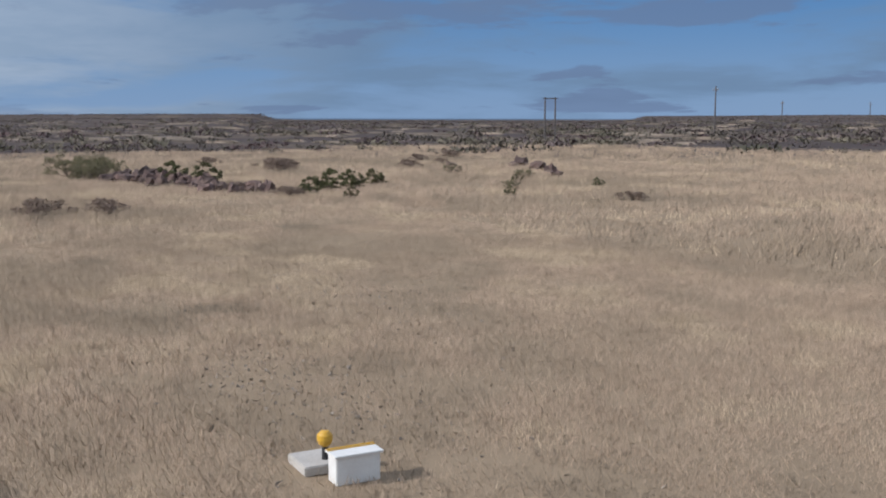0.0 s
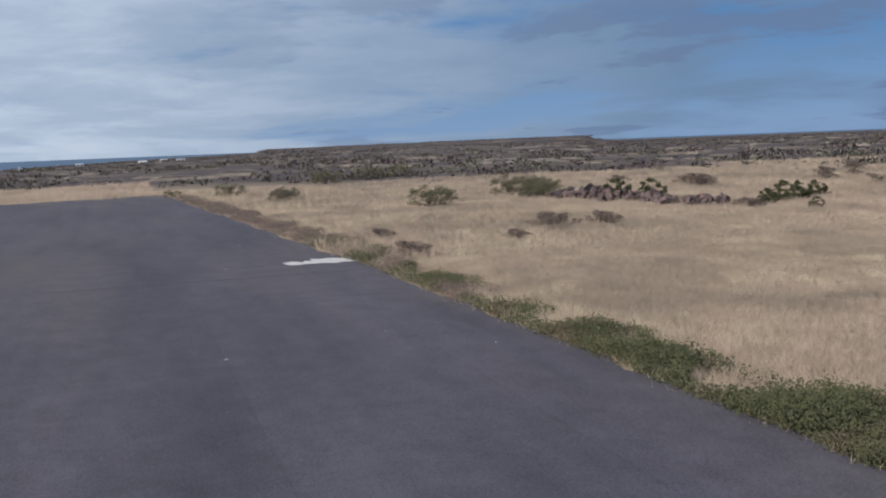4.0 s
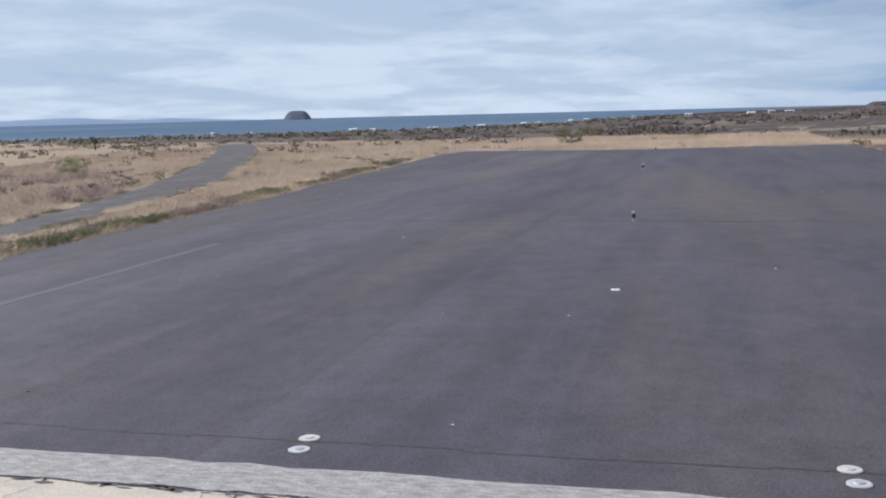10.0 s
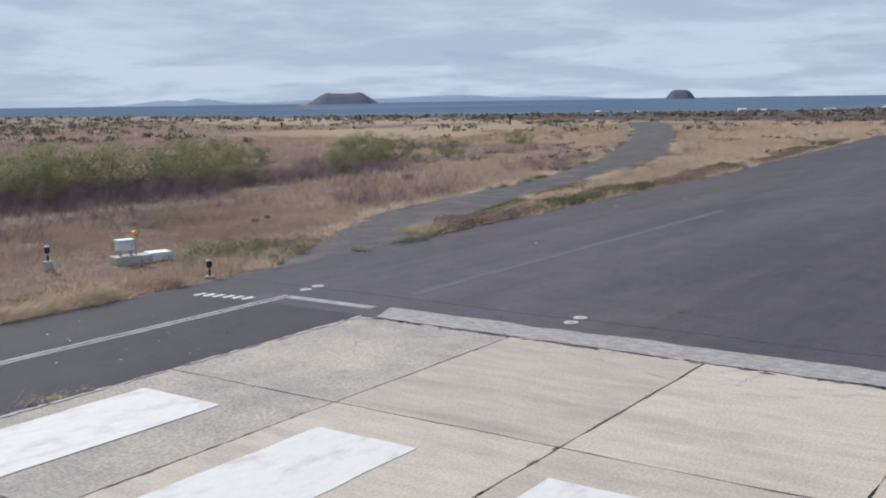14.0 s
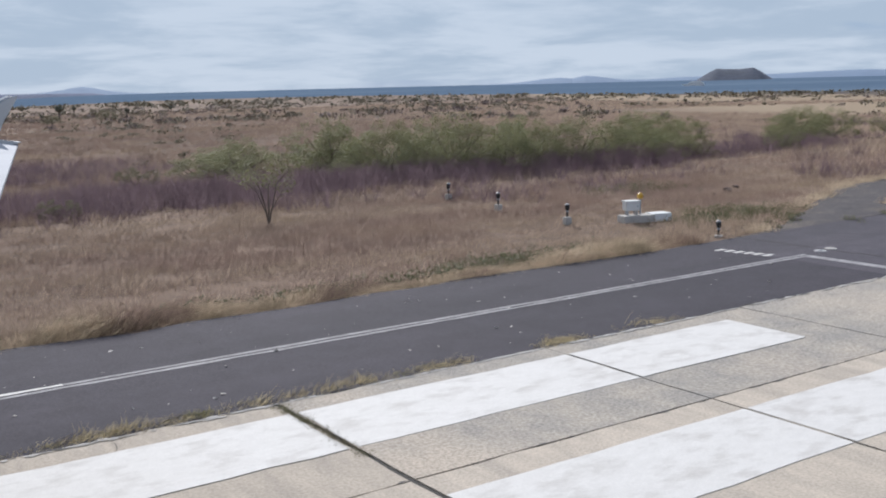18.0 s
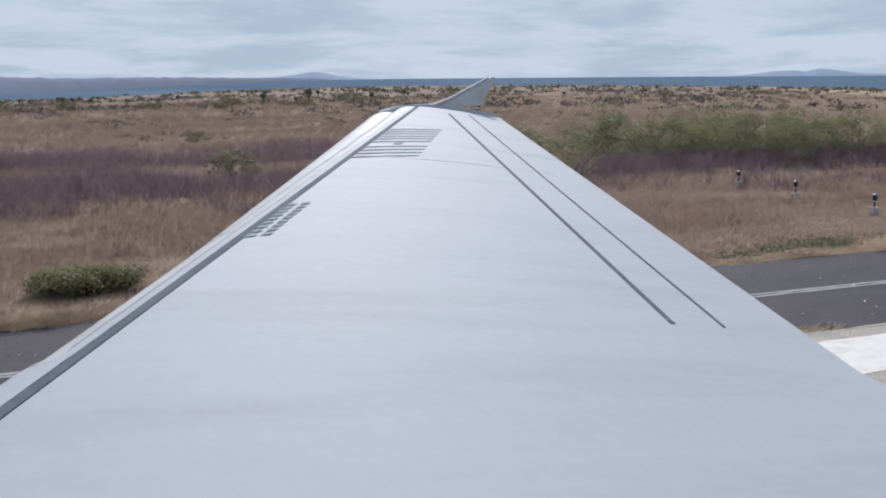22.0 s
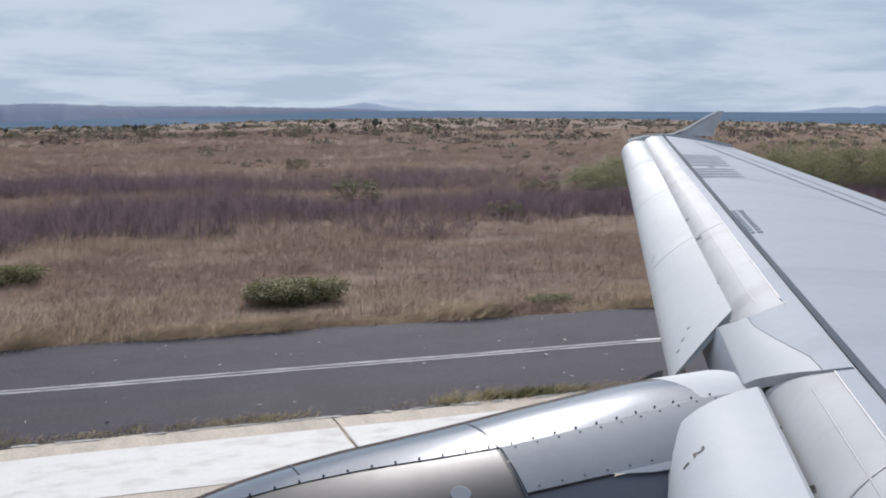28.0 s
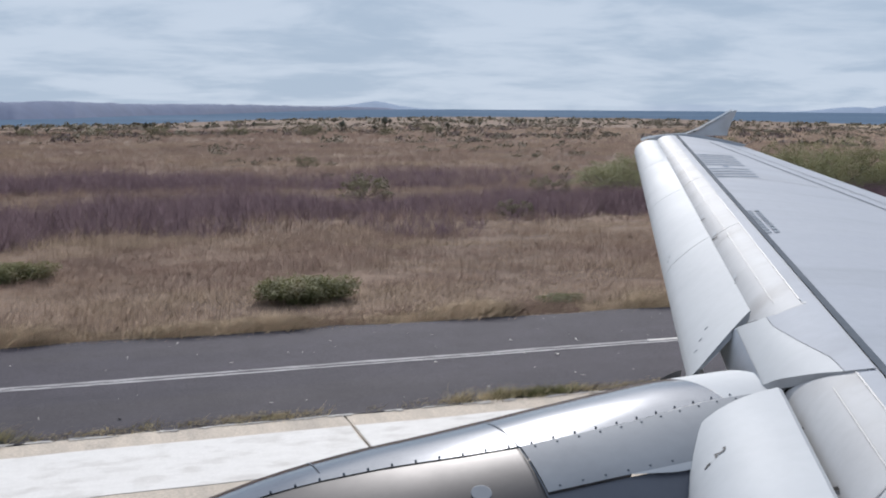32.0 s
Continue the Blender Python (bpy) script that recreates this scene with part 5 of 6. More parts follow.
def patchy(x, y, s, seed, lo, hi):
    """A smooth random field between 0 and 1, in patches of s metres."""
    v = np.zeros(len(x))
    r = np.random.default_rng(seed)
    for k in range(14):
        a, f, ph = r.uniform(0, 2 * np.pi), r.uniform(0.5, 2.2) / s, r.uniform(0, 2 * np.pi)
        v += np.sin((x * np.cos(a) + y * np.sin(a)) * f * 2 + ph)
    v = v / np.sqrt(14 / 2)
    return np.clip((v - lo) / (hi - lo), 0, 1)


def with_z(q, dz=0.0):
    return np.c_[q, [land_z(x, y) + dz for x, y in q]]


RL_X, RL_Y = [p[0] for p in road_l], [p[1] for p in road_l]
RR_X, RR_Y = [p[0] for p in road_r[::-1]], [p[1] for p in road_r[::-1]]


def north_ok(x, y):
    """North of the shoulder and overrun, off the service road."""
    edge = np.interp(x, [-200, 29, 40, 71, 96, 126, 134, 134.1, 135], [20.9, 20.9, 21.0, 22.0, 24.0, 26.3, 25.3, -30, -30])
    up, low = np.interp(x, RL_X, RL_Y), np.interp(x, RR_X, RR_Y)
    on_road = (x > 29) & (x < 180) & (y < up + 0.1) & ((y > low - 0.1) | (x < 40.3))
    return (y > edge) & ~on_road


def south_ok(x, y):
    edge = np.interp(x, [-200, 29, 36, 62, 140, 140.1, 400], [-21.2, -21.4, -21.6, -20.8, -16.3, 500, 500])
    far = np.interp(y, [-200, -17, 5, 25, 30], [140, 140, 132, 134, -300])
    return (y < edge) | (x > 141)


def grass_object(name, tris, mat, label):
    return tagged(new(name, tri_mesh(name, tris, mat, 0.80, (20, 0, 3))), label, "grass", kind="stuff")


def leaf_cloud(centres, radii, n, size, flat_=0.8):
    """n small leaves spread over clumps."""
    centres, radii = np.asarray(centres, float), np.asarray(radii, float)
    w = radii ** 2
    k = rng.choice(len(centres), n, p=w / w.sum())
    d = rng.normal(0, 1, (n, 3))
    d /= np.linalg.norm(d, axis=1)[:, None]
    r = radii[k] * rng.uniform(0.45, 1.08, n)
    c = centres[k] + d * r[:, None] * np.array((1, 1, flat_))
    c[:, 2] = np.maximum(c[:, 2], 0.03)
    a = rng.normal(0, 1, (n, 3))
    a /= np.linalg.norm(a, axis=1)[:, None]
    b = np.cross(a, rng.normal(0, 1, (n, 3)))
    b /= np.linalg.norm(b, axis=1)[:, None]
    s = (size * rng.uniform(0.6, 1.4, n))[:, None]
    t1 = np.stack([c - a * s, c + b * s * 0.45, c + a * s], 1)
    t2 = np.stack([c - a * s, c + a * s, c - b * s * 0.45], 1)
    inside = (np.cross(t1[:, 1] - t1[:, 0], t1[:, 2] - t1[:, 0]) * (d + np.array((0, 0, 0.5)))).sum(1) < 0
    t1[inside], t2[inside] = t1[inside][:, ::-1], t2[inside][:, ::-1]
    return np.concatenate([t1, t2])


# golden field south of the overrun
def clear_of_lamp(x, y):
    return ((x - 34.85) / 0.62) ** 2 + ((y + 27.45) / 0.62) ** 2 > 1


parts = []
for x0, x1, y0, y1, per, h, w, bl in ((30, 62, -48, -21, 44, 0.135, 0.0044, 15), (62, 100, -56, -18, 12, 0.25, 0.010, 10), (40, 100, -95, -48, 5.5, 0.32, 0.016, 8), (100, 150, -95, -14, 3.4, 0.36, 0.022, 6), (60, 160, -135, -95, 1.6, 0.4, 0.03, 6)):
    q = scatter(x0, x1, y0, y1, per, lambda x, y: south_ok(x, y) & clear_of_lamp(x, y))
    g = patchy(q[:, 0], q[:, 1], 9, 3, -1.2, 1.0)
    near = np.clip(1 - (-20.5 - q[:, 1]) / 6.5, 0, 1) * (q[:, 0] < 70)
    bare = np.exp(-(((q[:, 0] - 39.5) / 3.5) ** 2 + ((q[:, 1] + 29.0) / 1.6) ** 2)) + 0.7 * np.exp(-(((q[:, 0] - 46) / 5) ** 2 + ((q[:, 1] + 34.0) / 1.8) ** 2))
    bare = np.maximum(bare, patchy(q[:, 0], q[:, 1], 2.4, 57, 0.9, 1.7) * 0.9)
    keep = rng.random(len(q)) > bare * 0.75
    q, g, near = q[keep], g[keep], near[keep]
    parts.append(tufts(with_z(q), h * (0.62 + 0.5 * g + 0.75 * near), 0.19, bl, w, (-0.10, 0.12), stray=0.08))
tris = np.concatenate(parts)
c = tris.mean(1)
tone = patchy(c[:, 0], c[:, 1] * 1.4, 4.5, 44, -1.6, 1.6) + 0.6 * (patchy(c[:, 0], c[:, 1], 1.3, 45, -1.6, 1.6) - 0.5) + rng.normal(0, 0.16, len(c)) - 0.45 * np.clip(1 - (-20.5 - c[:, 1]) / 6.0, 0, 1)
dull, straw = tone > 0.70, tone < 0.16
grass_object("golden_grass", tris[~dull & ~straw], GRASS_GOLD, "dry golden grass covering the plain")
grass_object("olive_grass", tris[dull], GRASS_DULL, "dull olive dry grass in patches")
grass_object("straw_grass", tris[straw], GRASS_STRAW, "pale straw-coloured grass in patches")

# north: russet grass between the shoulder and the scrub
parts = []
for x0, x1, y0, y1, per, h, w, bl in ((-14, 45, 20.9, 37, 32, 0.17, 0.0048, 14), (-25, 70, 37, 62, 9, 0.26, 0.011, 10), (-40, 110, 62, 120, 6.0, 0.28, 0.016, 7), (45, 110, 20, 37, 10, 0.22, 0.010, 9), (70, 110, 37, 62, 8, 0.24, 0.012, 9), (110, 134, 22, 70, 5.0, 0.34, 0.018, 7), (132, 190, -16, 80, 3.0, 0.38, 0.026, 6), (-70, 210, 120, 270, 0.9, 0.36, 0.035, 7)):
    q = scatter(x0, x1, y0, y1, per, north_ok)
    g = patchy(q[:, 0], q[:, 1] * 1.6, 4, 5, -1.2, 1.0)
    keep = rng.random(len(q)) > 0.7 * patchy(q[:, 0], q[:, 1] * 2, 3, 58, 0.8, 1.6)
    q, g = q[keep], g[keep]
    parts.append(tufts(with_z(q), h * (0.45 + 0.8 * g), 0.15, bl, w, (0.30, -0.08), stray=0.14))
tris = np.concatenate(parts)
c = tris.mean(1)
gold = rng.random(len(tris)) < np.clip((c[:, 0] - 42) / 60, 0.0, 1.0) * np.where(c[:, 1] > 60, 0.45, 0.75) + 0.04 * (c[:, 1] < 40) + 0.25 * (c[:, 1] < 26)
tan = ~gold & (patchy(c[:, 0] * 0.5, c[:, 1] * 1.4, 3.5, 46, -1.6, 1.6) + 0.5 * (patchy(c[:, 0], c[:, 1] * 1.5, 1.2, 47, -1.6, 1.6) - 0.5) + rng.normal(0, 0.15, len(c)) > 0.62 + 0.16 * (c[:, 1] > 58))
grass_object("russet_grass", tris[~gold & ~tan], GRASS_RED, "dry russet-brown grass on the plain")
grass_object("tan_grass", tris[tan], GRASS_TAN, "dry tan grass in streaks on the plain")
grass_object("pale_grass", tris[gold], GRASS_GOLD, "dry pale golden grass on the plain")

# wind-laid fringe along the asphalt
q = np.c_[rng.uniform(-14, 29.5, 7600), 20.95 + np.abs(rng.normal(0, 0.42, 7600))]
q2 = np.c_[rng.uniform(40.5, 126, 3200), rng.random(3200)]
q2 = np.c_[q2[:, 0], np.interp(q2[:, 0], [40.5, 71, 96, 126], [21.1, 22.1, 24.1, 26.4]) + q2[:, 1] * 1.6]
fr = np.concatenate([q, q2])
g = patchy(fr[:, 0], fr[:, 1], 1.5, 8, -0.9, 1.2)
brown = patchy(fr[:, 0], fr[:, 1] * 1.5, 2.2, 18, -0.8, 0.8) + rng.normal(0, 0.2, len(fr)) > 0.78
grass_object("verge_grass", tufts(with_z(fr[~brown]), 0.06 + 0.20 * g[~brown] ** 1.2, 0.17, 20, 0.005, (1.15, -0.55)), FRINGE_GRASS, "tangled dry grass fringe along the asphalt")
grass_object("verge_grass", tufts(with_z(fr[brown]), 0.05 + 0.22 * g[brown], 0.10, 14, 0.007, (0.5, -0.3)), GRASS_RED, "tangled brown grass fringe along the asphalt")

# tufts creeping over the edges of the service road
rows = []
for line_, away in ((road_l, 1.0), (road_r[::-1], -1.0)):
    for (x0, y0), (x1, y1) in zip(line_, line_[1:]):
        if x1 < 34 or x0 > 150:
            continue
        n_ = int(math.hypot(x1 - x0, y1 - y0) * (16 if x0 < 70 else 9))
        k_ = rng.random(n_)
        rows.append(np.c_[x0 + (x1 - x0) * k_, y0 + (y1 - y0) * k_ + away * (np.abs(rng.normal(0, 0.45, n_)) - 0.18)])
q = np.concatenate(rows)
g = patchy(q[:, 0], q[:, 1], 2.0, 19, -0.8, 1.0)
q, g = q[g > 0.15], g[g > 0.15]
green = patchy(q[:, 0], q[:, 1], 5.0, 20, -0.2, 1.0) > 0.45
grass_object("road_fringe", tufts(with_z(q[~green]), 0.07 + 0.16 * g[~green], 0.16, 14, 0.007, (0.5, -0.2)), GRASS_STRAW, "dry tufts creeping over the road edge")
grass_object("road_weeds", leaf_cloud(with_z(q[green], 0.06), 0.10 + 0.12 * g[green], 16000, 0.034, 0.7), LEAF_GREEN, "low green weeds along the road edge")

# dark purple-brown dead weeds
q = scatter(-30, 48, 33, 76, 12, lambda x, y: north_ok(x, y))
g = patchy(q[:, 0], q[:, 1] * 2.5, 8, 21, -1.1, 0.25)
wob = 1.6 * np.sin(q[:, 0] * 0.35) + 0.9 * np.sin(q[:, 0] * 0.9 + 1) + 3.5 * (patchy(q[:, 0], q[:, 1] * 0.3, 6, 61, -1.4, 1.4) - 0.5)
belt = np.clip((q[:, 1] - 36.2 - wob) / 1.5, 0, 1) * np.clip((49.5 + wob - q[:, 1]) / 3.5, 0, 1)
back = np.clip((q[:, 1] - 53) / 2, 0, 1) * np.clip((67 + wob - q[:, 1]) / 3, 0, 1) * (0.35 + 0.6 * (q[:, 0] < 9))
belt = np.maximum(belt, back) * (1 - 0.85 * np.clip((q[:, 0] - 21) / 8, 0, 1))
keep = rng.random(len(q)) < belt * (0.15 + 0.85 * g)
q = q[keep]
grass_object("dead_weeds", tufts(with_z(q), 0.62, 0.16, 15, 0.009, (0.05, 0.0)), WEED_PURPLE, "dark purple-brown dead weed stalks in a belt")
q = scatter(28, 95, 28, 60, 1.6, lambda x, y: north_ok(x, y))
g = patchy(q[:, 0], q[:, 1] * 2.0, 8, 33, 0.3, 1.2)
q = q[rng.random(len(q)) < g * 0.8]
q = np.concatenate([q, np.c_[rng.uniform(22, 50, 2600), 42.4 + rng.normal(0, 0.9, 2600) + 0.8 * np.sin(np.linspace(0, 9, 2600))], np.c_[rng.uniform(45, 66, 500), rng.normal(43.5, 1.4, 500)]])
grass_object("dead_weeds", tufts(with_z(q), 0.72, 0.18, 15, 0.011, (0.05, 0.0)), WEED_PURPLE, "dark purple-brown dead weed stalks in patches")

# green creeping verge along the south edge of the overrun
q = np.c_[34 + 94 * rng.random(14000) ** 1.5, rng.random(14000)]
g = np.clip(patchy(q[:, 0], q[:, 1] * 3, 2.2, 12, -1.0, 0.4) + 0.25 * (q[:, 0] < 37), 0, 1)
q = np.c_[q[:, 0], np.interp(q[:, 0], [34, 62, 140], [-21.6, -20.9, -16.4]) + 0.15 - q[:, 1] * (0.8 + 1.3 * g)]
keep = rng.random(len(q)) < np.clip(g * 1.2 - 0.1, 0, 1)
q = q[keep]
tri = leaf_cloud(np.c_[q, 0.06 + 0.26 * rng.random(len(q)) * patchy(q[:, 0], q[:, 1], 1.2, 71, -0.8, 1.0)], 0.10 + 0.20 * rng.random(len(q)), 210000, 0.033, 0.75)
green = patchy(tri[:, 0, 0], tri[:, 0, 1], 4, 14, -0.6, 0.3) + 0.02 * (44 - tri[:, 0, 0]) + rng.normal(0, 0.1, len(tri)) > 0.45
grass_object("green_verge", tri[green], LEAF_GREEN, "low green creeping plants along the asphalt")
grass_object("brown_verge", tri[~green], LEAF_DRY, "withered brown plants along the asphalt")
q = np.concatenate([np.c_[rng.normal(cx, sx, n), rng.normal(cy, sy, n)] for cx, cy, sx, sy, n in ((34.8, 24.2, 1.5, 0.8, 420), (38.5, 32.3, 1.2, 0.8, 200), (24.0, 22.0, 1.4, 0.4, 200), (50, 21.9, 4.0, 0.4, 420), (66, 22.7, 5, 0.4, 300), (20, 21.7, 4, 0.25, 220))])
q = q[north_ok(q[:, 0], q[:, 1])]
grass_object("green_verge", leaf_cloud(np.c_[q, 0.05 + 0.08 * rng.random(len(q))], 0.12 + 0.12 * rng.random(len(q)), 26000, 0.03, 0.7), LEAF_GREEN, "low green plants among the dry grass")

# withered and green plants along the north edge of the overrun
q = np.c_[41 + 72 * rng.random(5200) ** 1.3, rng.random(5200)]
g = patchy(q[:, 0], q[:, 1] * 2, 3.0, 91, -0.9, 0.6)
q = np.c_[q[:, 0], np.interp(q[:, 0], [40, 71, 96, 126], [21.1, 22.2, 24.2, 26.5]) + q[:, 1] * (0.5 + 1.1 * g)][rng.random(len(q)) < g]
tri = leaf_cloud(np.c_[q, 0.05 + 0.18 * rng.random(len(q))], 0.10 + 0.15 * rng.random(len(q)), 52000, 0.045, 0.75)
green = patchy(tri[:, 0, 0], tri[:, 0, 1], 5, 95, -0.4, 0.5) > 0.5
grass_object("green_verge", tri[green], LEAF_GREEN, "low green plants along the overrun edge")
grass_object("brown_verge", tri[~green], LEAF_DRY, "withered brown plants along the overrun edge")

# tufts in the joint beside the slabs
q = np.concatenate([np.c_[rng.normal(cx, sx, n), EDGE + 0.10 + np.abs(rng.normal(0, 0.10, n))] for cx, sx, n in ((2.2, 0.6, 60), (5.6, 0.55, 34), (7.6, 0.7, 60), (9.3, 0.25, 30), (10.9, 0.5, 36), (12.4, 0.4, 40), (14.6, 0.9, 30), (16.6, 0.35, 40), (19.2, 0.30, 46), (0.2, 0.6, 40), (-1.8, 0.8, 40), (-4, 1, 40), (-8, 1.5, 50), (21.5, 0.6, 12))])
grass_object("joint_grass", tufts(np.c_[q, np.full(len(q), 0.03)], 0.03 + 0.11 * patchy(q[:, 0], q[:, 1], 0.6, 81, -0.6, 1.2), 0.10, 26, 0.0045, (1.0, -0.35)), JOINT_GRASS, "dry yellow-green tufts growing in the joint by the slabs")
q = np.c_[13.66 + rng.normal(0, 0.04, 110), rng.uniform(12.0, 14.5, 110)]
grass_object("joint_grass", tufts(np.c_[q, np.full(len(q), 0.02)], 0.05, 0.05, 16, 0.005), LEAF_THORN, "low grey-green weeds in a wide slab joint")
q = np.c_[rng.normal(6.7, 0.35, 40), EDGE + 0.12 + np.abs(rng.normal(0, 0.08, 40))]
grass_object("joint_weeds", tufts(np.c_[q, np.full(len(q), 0.03)], 0.09, 0.07, 24, 0.010), LEAF_SHRUB, "small green weeds in the slab joint")


def bush(name, label, width, height, leaves, size, mat, clumps=14, stems=6, category="bush", open_=False, depth=None):
    """Woody stems from one foot, and a ragged crown of leaf clumps; built at the origin."""
    t = thing(name, label, category)
    depth = depth or width
    cs, rs = [], []
    for k in range(clumps):
        a, u = rng.uniform(0, 2 * np.pi), math.sqrt(rng.uniform(0, 1))
        x, y = math.cos(a) * u * width * 0.40, math.sin(a) * u * depth * 0.40
        z = height * (rng.uniform(0.14, 1.06) if open_ else rng.uniform(0.25, 0.80)) * (1 - 0.35 * u * u)
        cs.append((x, y, z))
        rs.append(rng.uniform(0.06 if open_ else 0.09, 0.20) * (width + height) / 2 * (0.62 if open_ else 1.0))
    for k in range(stems):
        c = cs[k % len(cs)]
        foot = (rng.normal(0, 0.05 * width), rng.normal(0, 0.05 * width), -0.05)
        mid = (c[0] * 0.5 + rng.normal(0, 0.05 * width), c[1] * 0.5 + rng.normal(0, 0.05 * width), c[2] * 0.45)
        r0 = 0.011 * (width + height) / 2
        part("stem", tube_bm([foot, mid, c], [r0, r0 * 0.65, r0 * 0.25], 5), BARK, t)
    part("crown", tri_mesh("crown", leaf_cloud(cs, rs, leaves, size, 0.75), mat, 0.62), None, t)
    return t


def place(src, x, y, turn=0.0, s=(1, 1, 1)):
    return copy_thing(src, pose(x, y, land_z(x, y), 0, 0, turn) @ Matrix.Diagonal((*s, 1)))


def settle(src, x, y, turn=0.0, s=(1, 1, 1)):
    src.matrix_basis = pose(x, y, land_z(x, y), 0, 0, turn) @ Matrix.Diagonal((*s, 1))
    return src


# low dense green shrubs by the shoulder
b = bush("low_shrub", "low spreading dense green shrub in dry grass", 2.9, 0.95, 17000, 0.029, LEAF_SHRUB, 80, 8, "shrub", depth=1.6)
settle(b, 4.85, 24.15, 8, (1.1, 1.15, 0.70))
place(b, -2.1, 28.9, 15, (1.05, 1.0, 0.85))
place(b, 10.6, 22.2, 15, (0.5, 0.5, 0.3))
# feathery acacias north of the shoulder
ac = bush("acacia_shrub", "feathery yellow-green acacia shrub", 5.8, 2.6, 17000, 0.032, LEAF_BRIGHT, 110, 9, "shrub", True)
settle(ac, 29.6, 53.0, 0, (1.0, 1.0, 0.72))
for x, y, a_, s in ((31.0, 49.5, 100, 1.0), (34.0, 46.6, 170, 1.05), (37.4, 46.0, 220, 1.15), (40.8, 44.2, 300, 1.0), (44.0, 43.6, 20, 1.0), (47.5, 43.4, 80, 0.95), (26.5, 51.5, 130, 0.95), (33, 51, 200, 1.1), (38.5, 50, 250, 1.0), (43.5, 48.5, 10, 1.0), (51, 46.5, 70, 0.75), (29.0, 56.0, 75, 0.8),
                    (32.6, 50.2, 33, 0.8), (32.2, 45.0, 66, 0.85), (35.6, 44.4, 99, 0.85), (39.2, 43.0, 150, 0.8), (54.0, 49.6, 12, 0.95), (57.2, 50.6, 140, 0.9), (60.4, 51.4, 250, 0.7), (41.8, 47.0, 190, 0.9), (66.5, 46.0, 30, 0.85), (69.5, 47.5, 120, 0.9), (73.0, 47.6, 70, 0.8), (79.5, 47.6, 200, 0.6), (64.0, 45.0, 60, 0.6), (60, 43, 20, 0.5), (29.5, 56, 10, 0.9), (98, 52, 5, 0.6)):
    near = x < 62
    place(ac, x + (0.8 if near else 0), y - (0.5 if near else 0), a_, (s, s, s * (0.78 if x < 32 else 1.36)))
for k in range(11):
    place(ac, 32.0 + k * 2.2 + rng.uniform(-0.5, 0.5), 46.0 - 0.25 * k + rng.uniform(-0.6, 0.6), k * 67, (0.62, 0.62, 0.5))
for x, y, s in ((50.5, 43.2, 0.8), (53.2, 43.0, 0.65)):
    place(ac, x, y, x * 9, (s, s, s))
ag = bush("thorn_shrub", "grey-green thorn shrub with bare twigs", 3.4, 1.5, 7000, 0.032, LEAF_THORN, 70, 14, "shrub", True)
settle(ag, 13.0, 49.5, 0, (1.0, 1.0, 0.8))
for x, y, a_, s in ((15.5, 76, 30, 0.7), (23.0, 49.5, 60, 0.8), (17.0, 40, 100, 0.6), (10.9, 166.4, 0, 1.5), (32.5, 157.6, 40, 1.0), (33, 160.7, 0, 0.6), (24, 172, 80, 1.3), (48, 168, 10, 1.2), (60, 180, 120, 1.4), (2, 176, 40, 1.3), (-8, 165, 10, 1.1), (40, 190, 60, 1.5), (94.7, -33.2, 20, 1.25), (100.5, -36.0, 70, 0.9), (108, -46, 90, 1.25), (103.0, -45.5, 50, 1.2), (99.0, -43.6, 140, 1.1), (103.6, -42.8, 15, 1.35), (97.5, -42.6, 75, 1.0), (157.0, 16.4, 0, 1.3), (128, -22.3, 40, 1.2), (114.4, -25.3, 100, 0.8),
                    (118.5, -26.5, 10, 0.9), (84, -71, 77, 0.6), (75, -62.6, 30, 0.5), (92, -70, 8, 0.6), (160, -44, 20, 1.5), (150, -36.2, 60, 1.6), (166, -50, 90, 1.5), (194.3, 17.8, 10, 1.6), (205, 24, 100, 1.3), (133, -17, 30, 0.7)):
    place(ag, x, y, a_, (s, s, s))
dk = bush("dark_shrub", "small dark green shrub in golden grass", 2.2, 1.3, 6500, 0.040, LEAF_GREEN, 60, 8, "shrub", True)
settle(dk, 79.4, -51.7, 0, (1.0, 1.0, 1.0))
for x, y, a_, k in ((77.6, -49.6, 50, 0.75), (80.4, -54.1, 100, 0.9), (83.1, -57.4, 140, 0.8), (73.3, -49.9, 30, 0.5), (88.5, -47.6, 60, 1.1), (91.5, -46.6, 200, 1.1), (79.8, -66.9, 10, 0.5), (73.2, -68.4, 80, 0.45), (70.7, -59.0, 20, 0.4)):
    place(dk, x, y, a_, (k, k, k))
dry = bush("dry_shrub", "leafless dry brown shrub in golden grass", 2.8, 0.9, 3200, 0.036, LEAF_DRY, 22, 12, "shrub")
settle(dry, 73.0, -33.5, 0, (1.2, 1.2, 0.9))
for x, y, a_, s in ((72.7, -36.3, 30, 0.9), (77.1, -47.9, 80, 0.8), (102.4, -59.5, 60, 1.5), (107, -62, 110, 1.2), (101.1, -71.8, 10, 1.0), (105, -78, 10, 0.8), (63.9, -62.0, 90, 0.7), (118, -88, 40, 1.2), (82.0, -46.6, 140, 0.8), (118, -60, 0, 0.9), (68, -29.5, 20, 0.6), (64.2, -23.2, 70, 0.8), (72, -24.0, 40, 0.7), (112, -80, 20, 1.0)):
    place(dry, x, y, a_, (s, s, s))

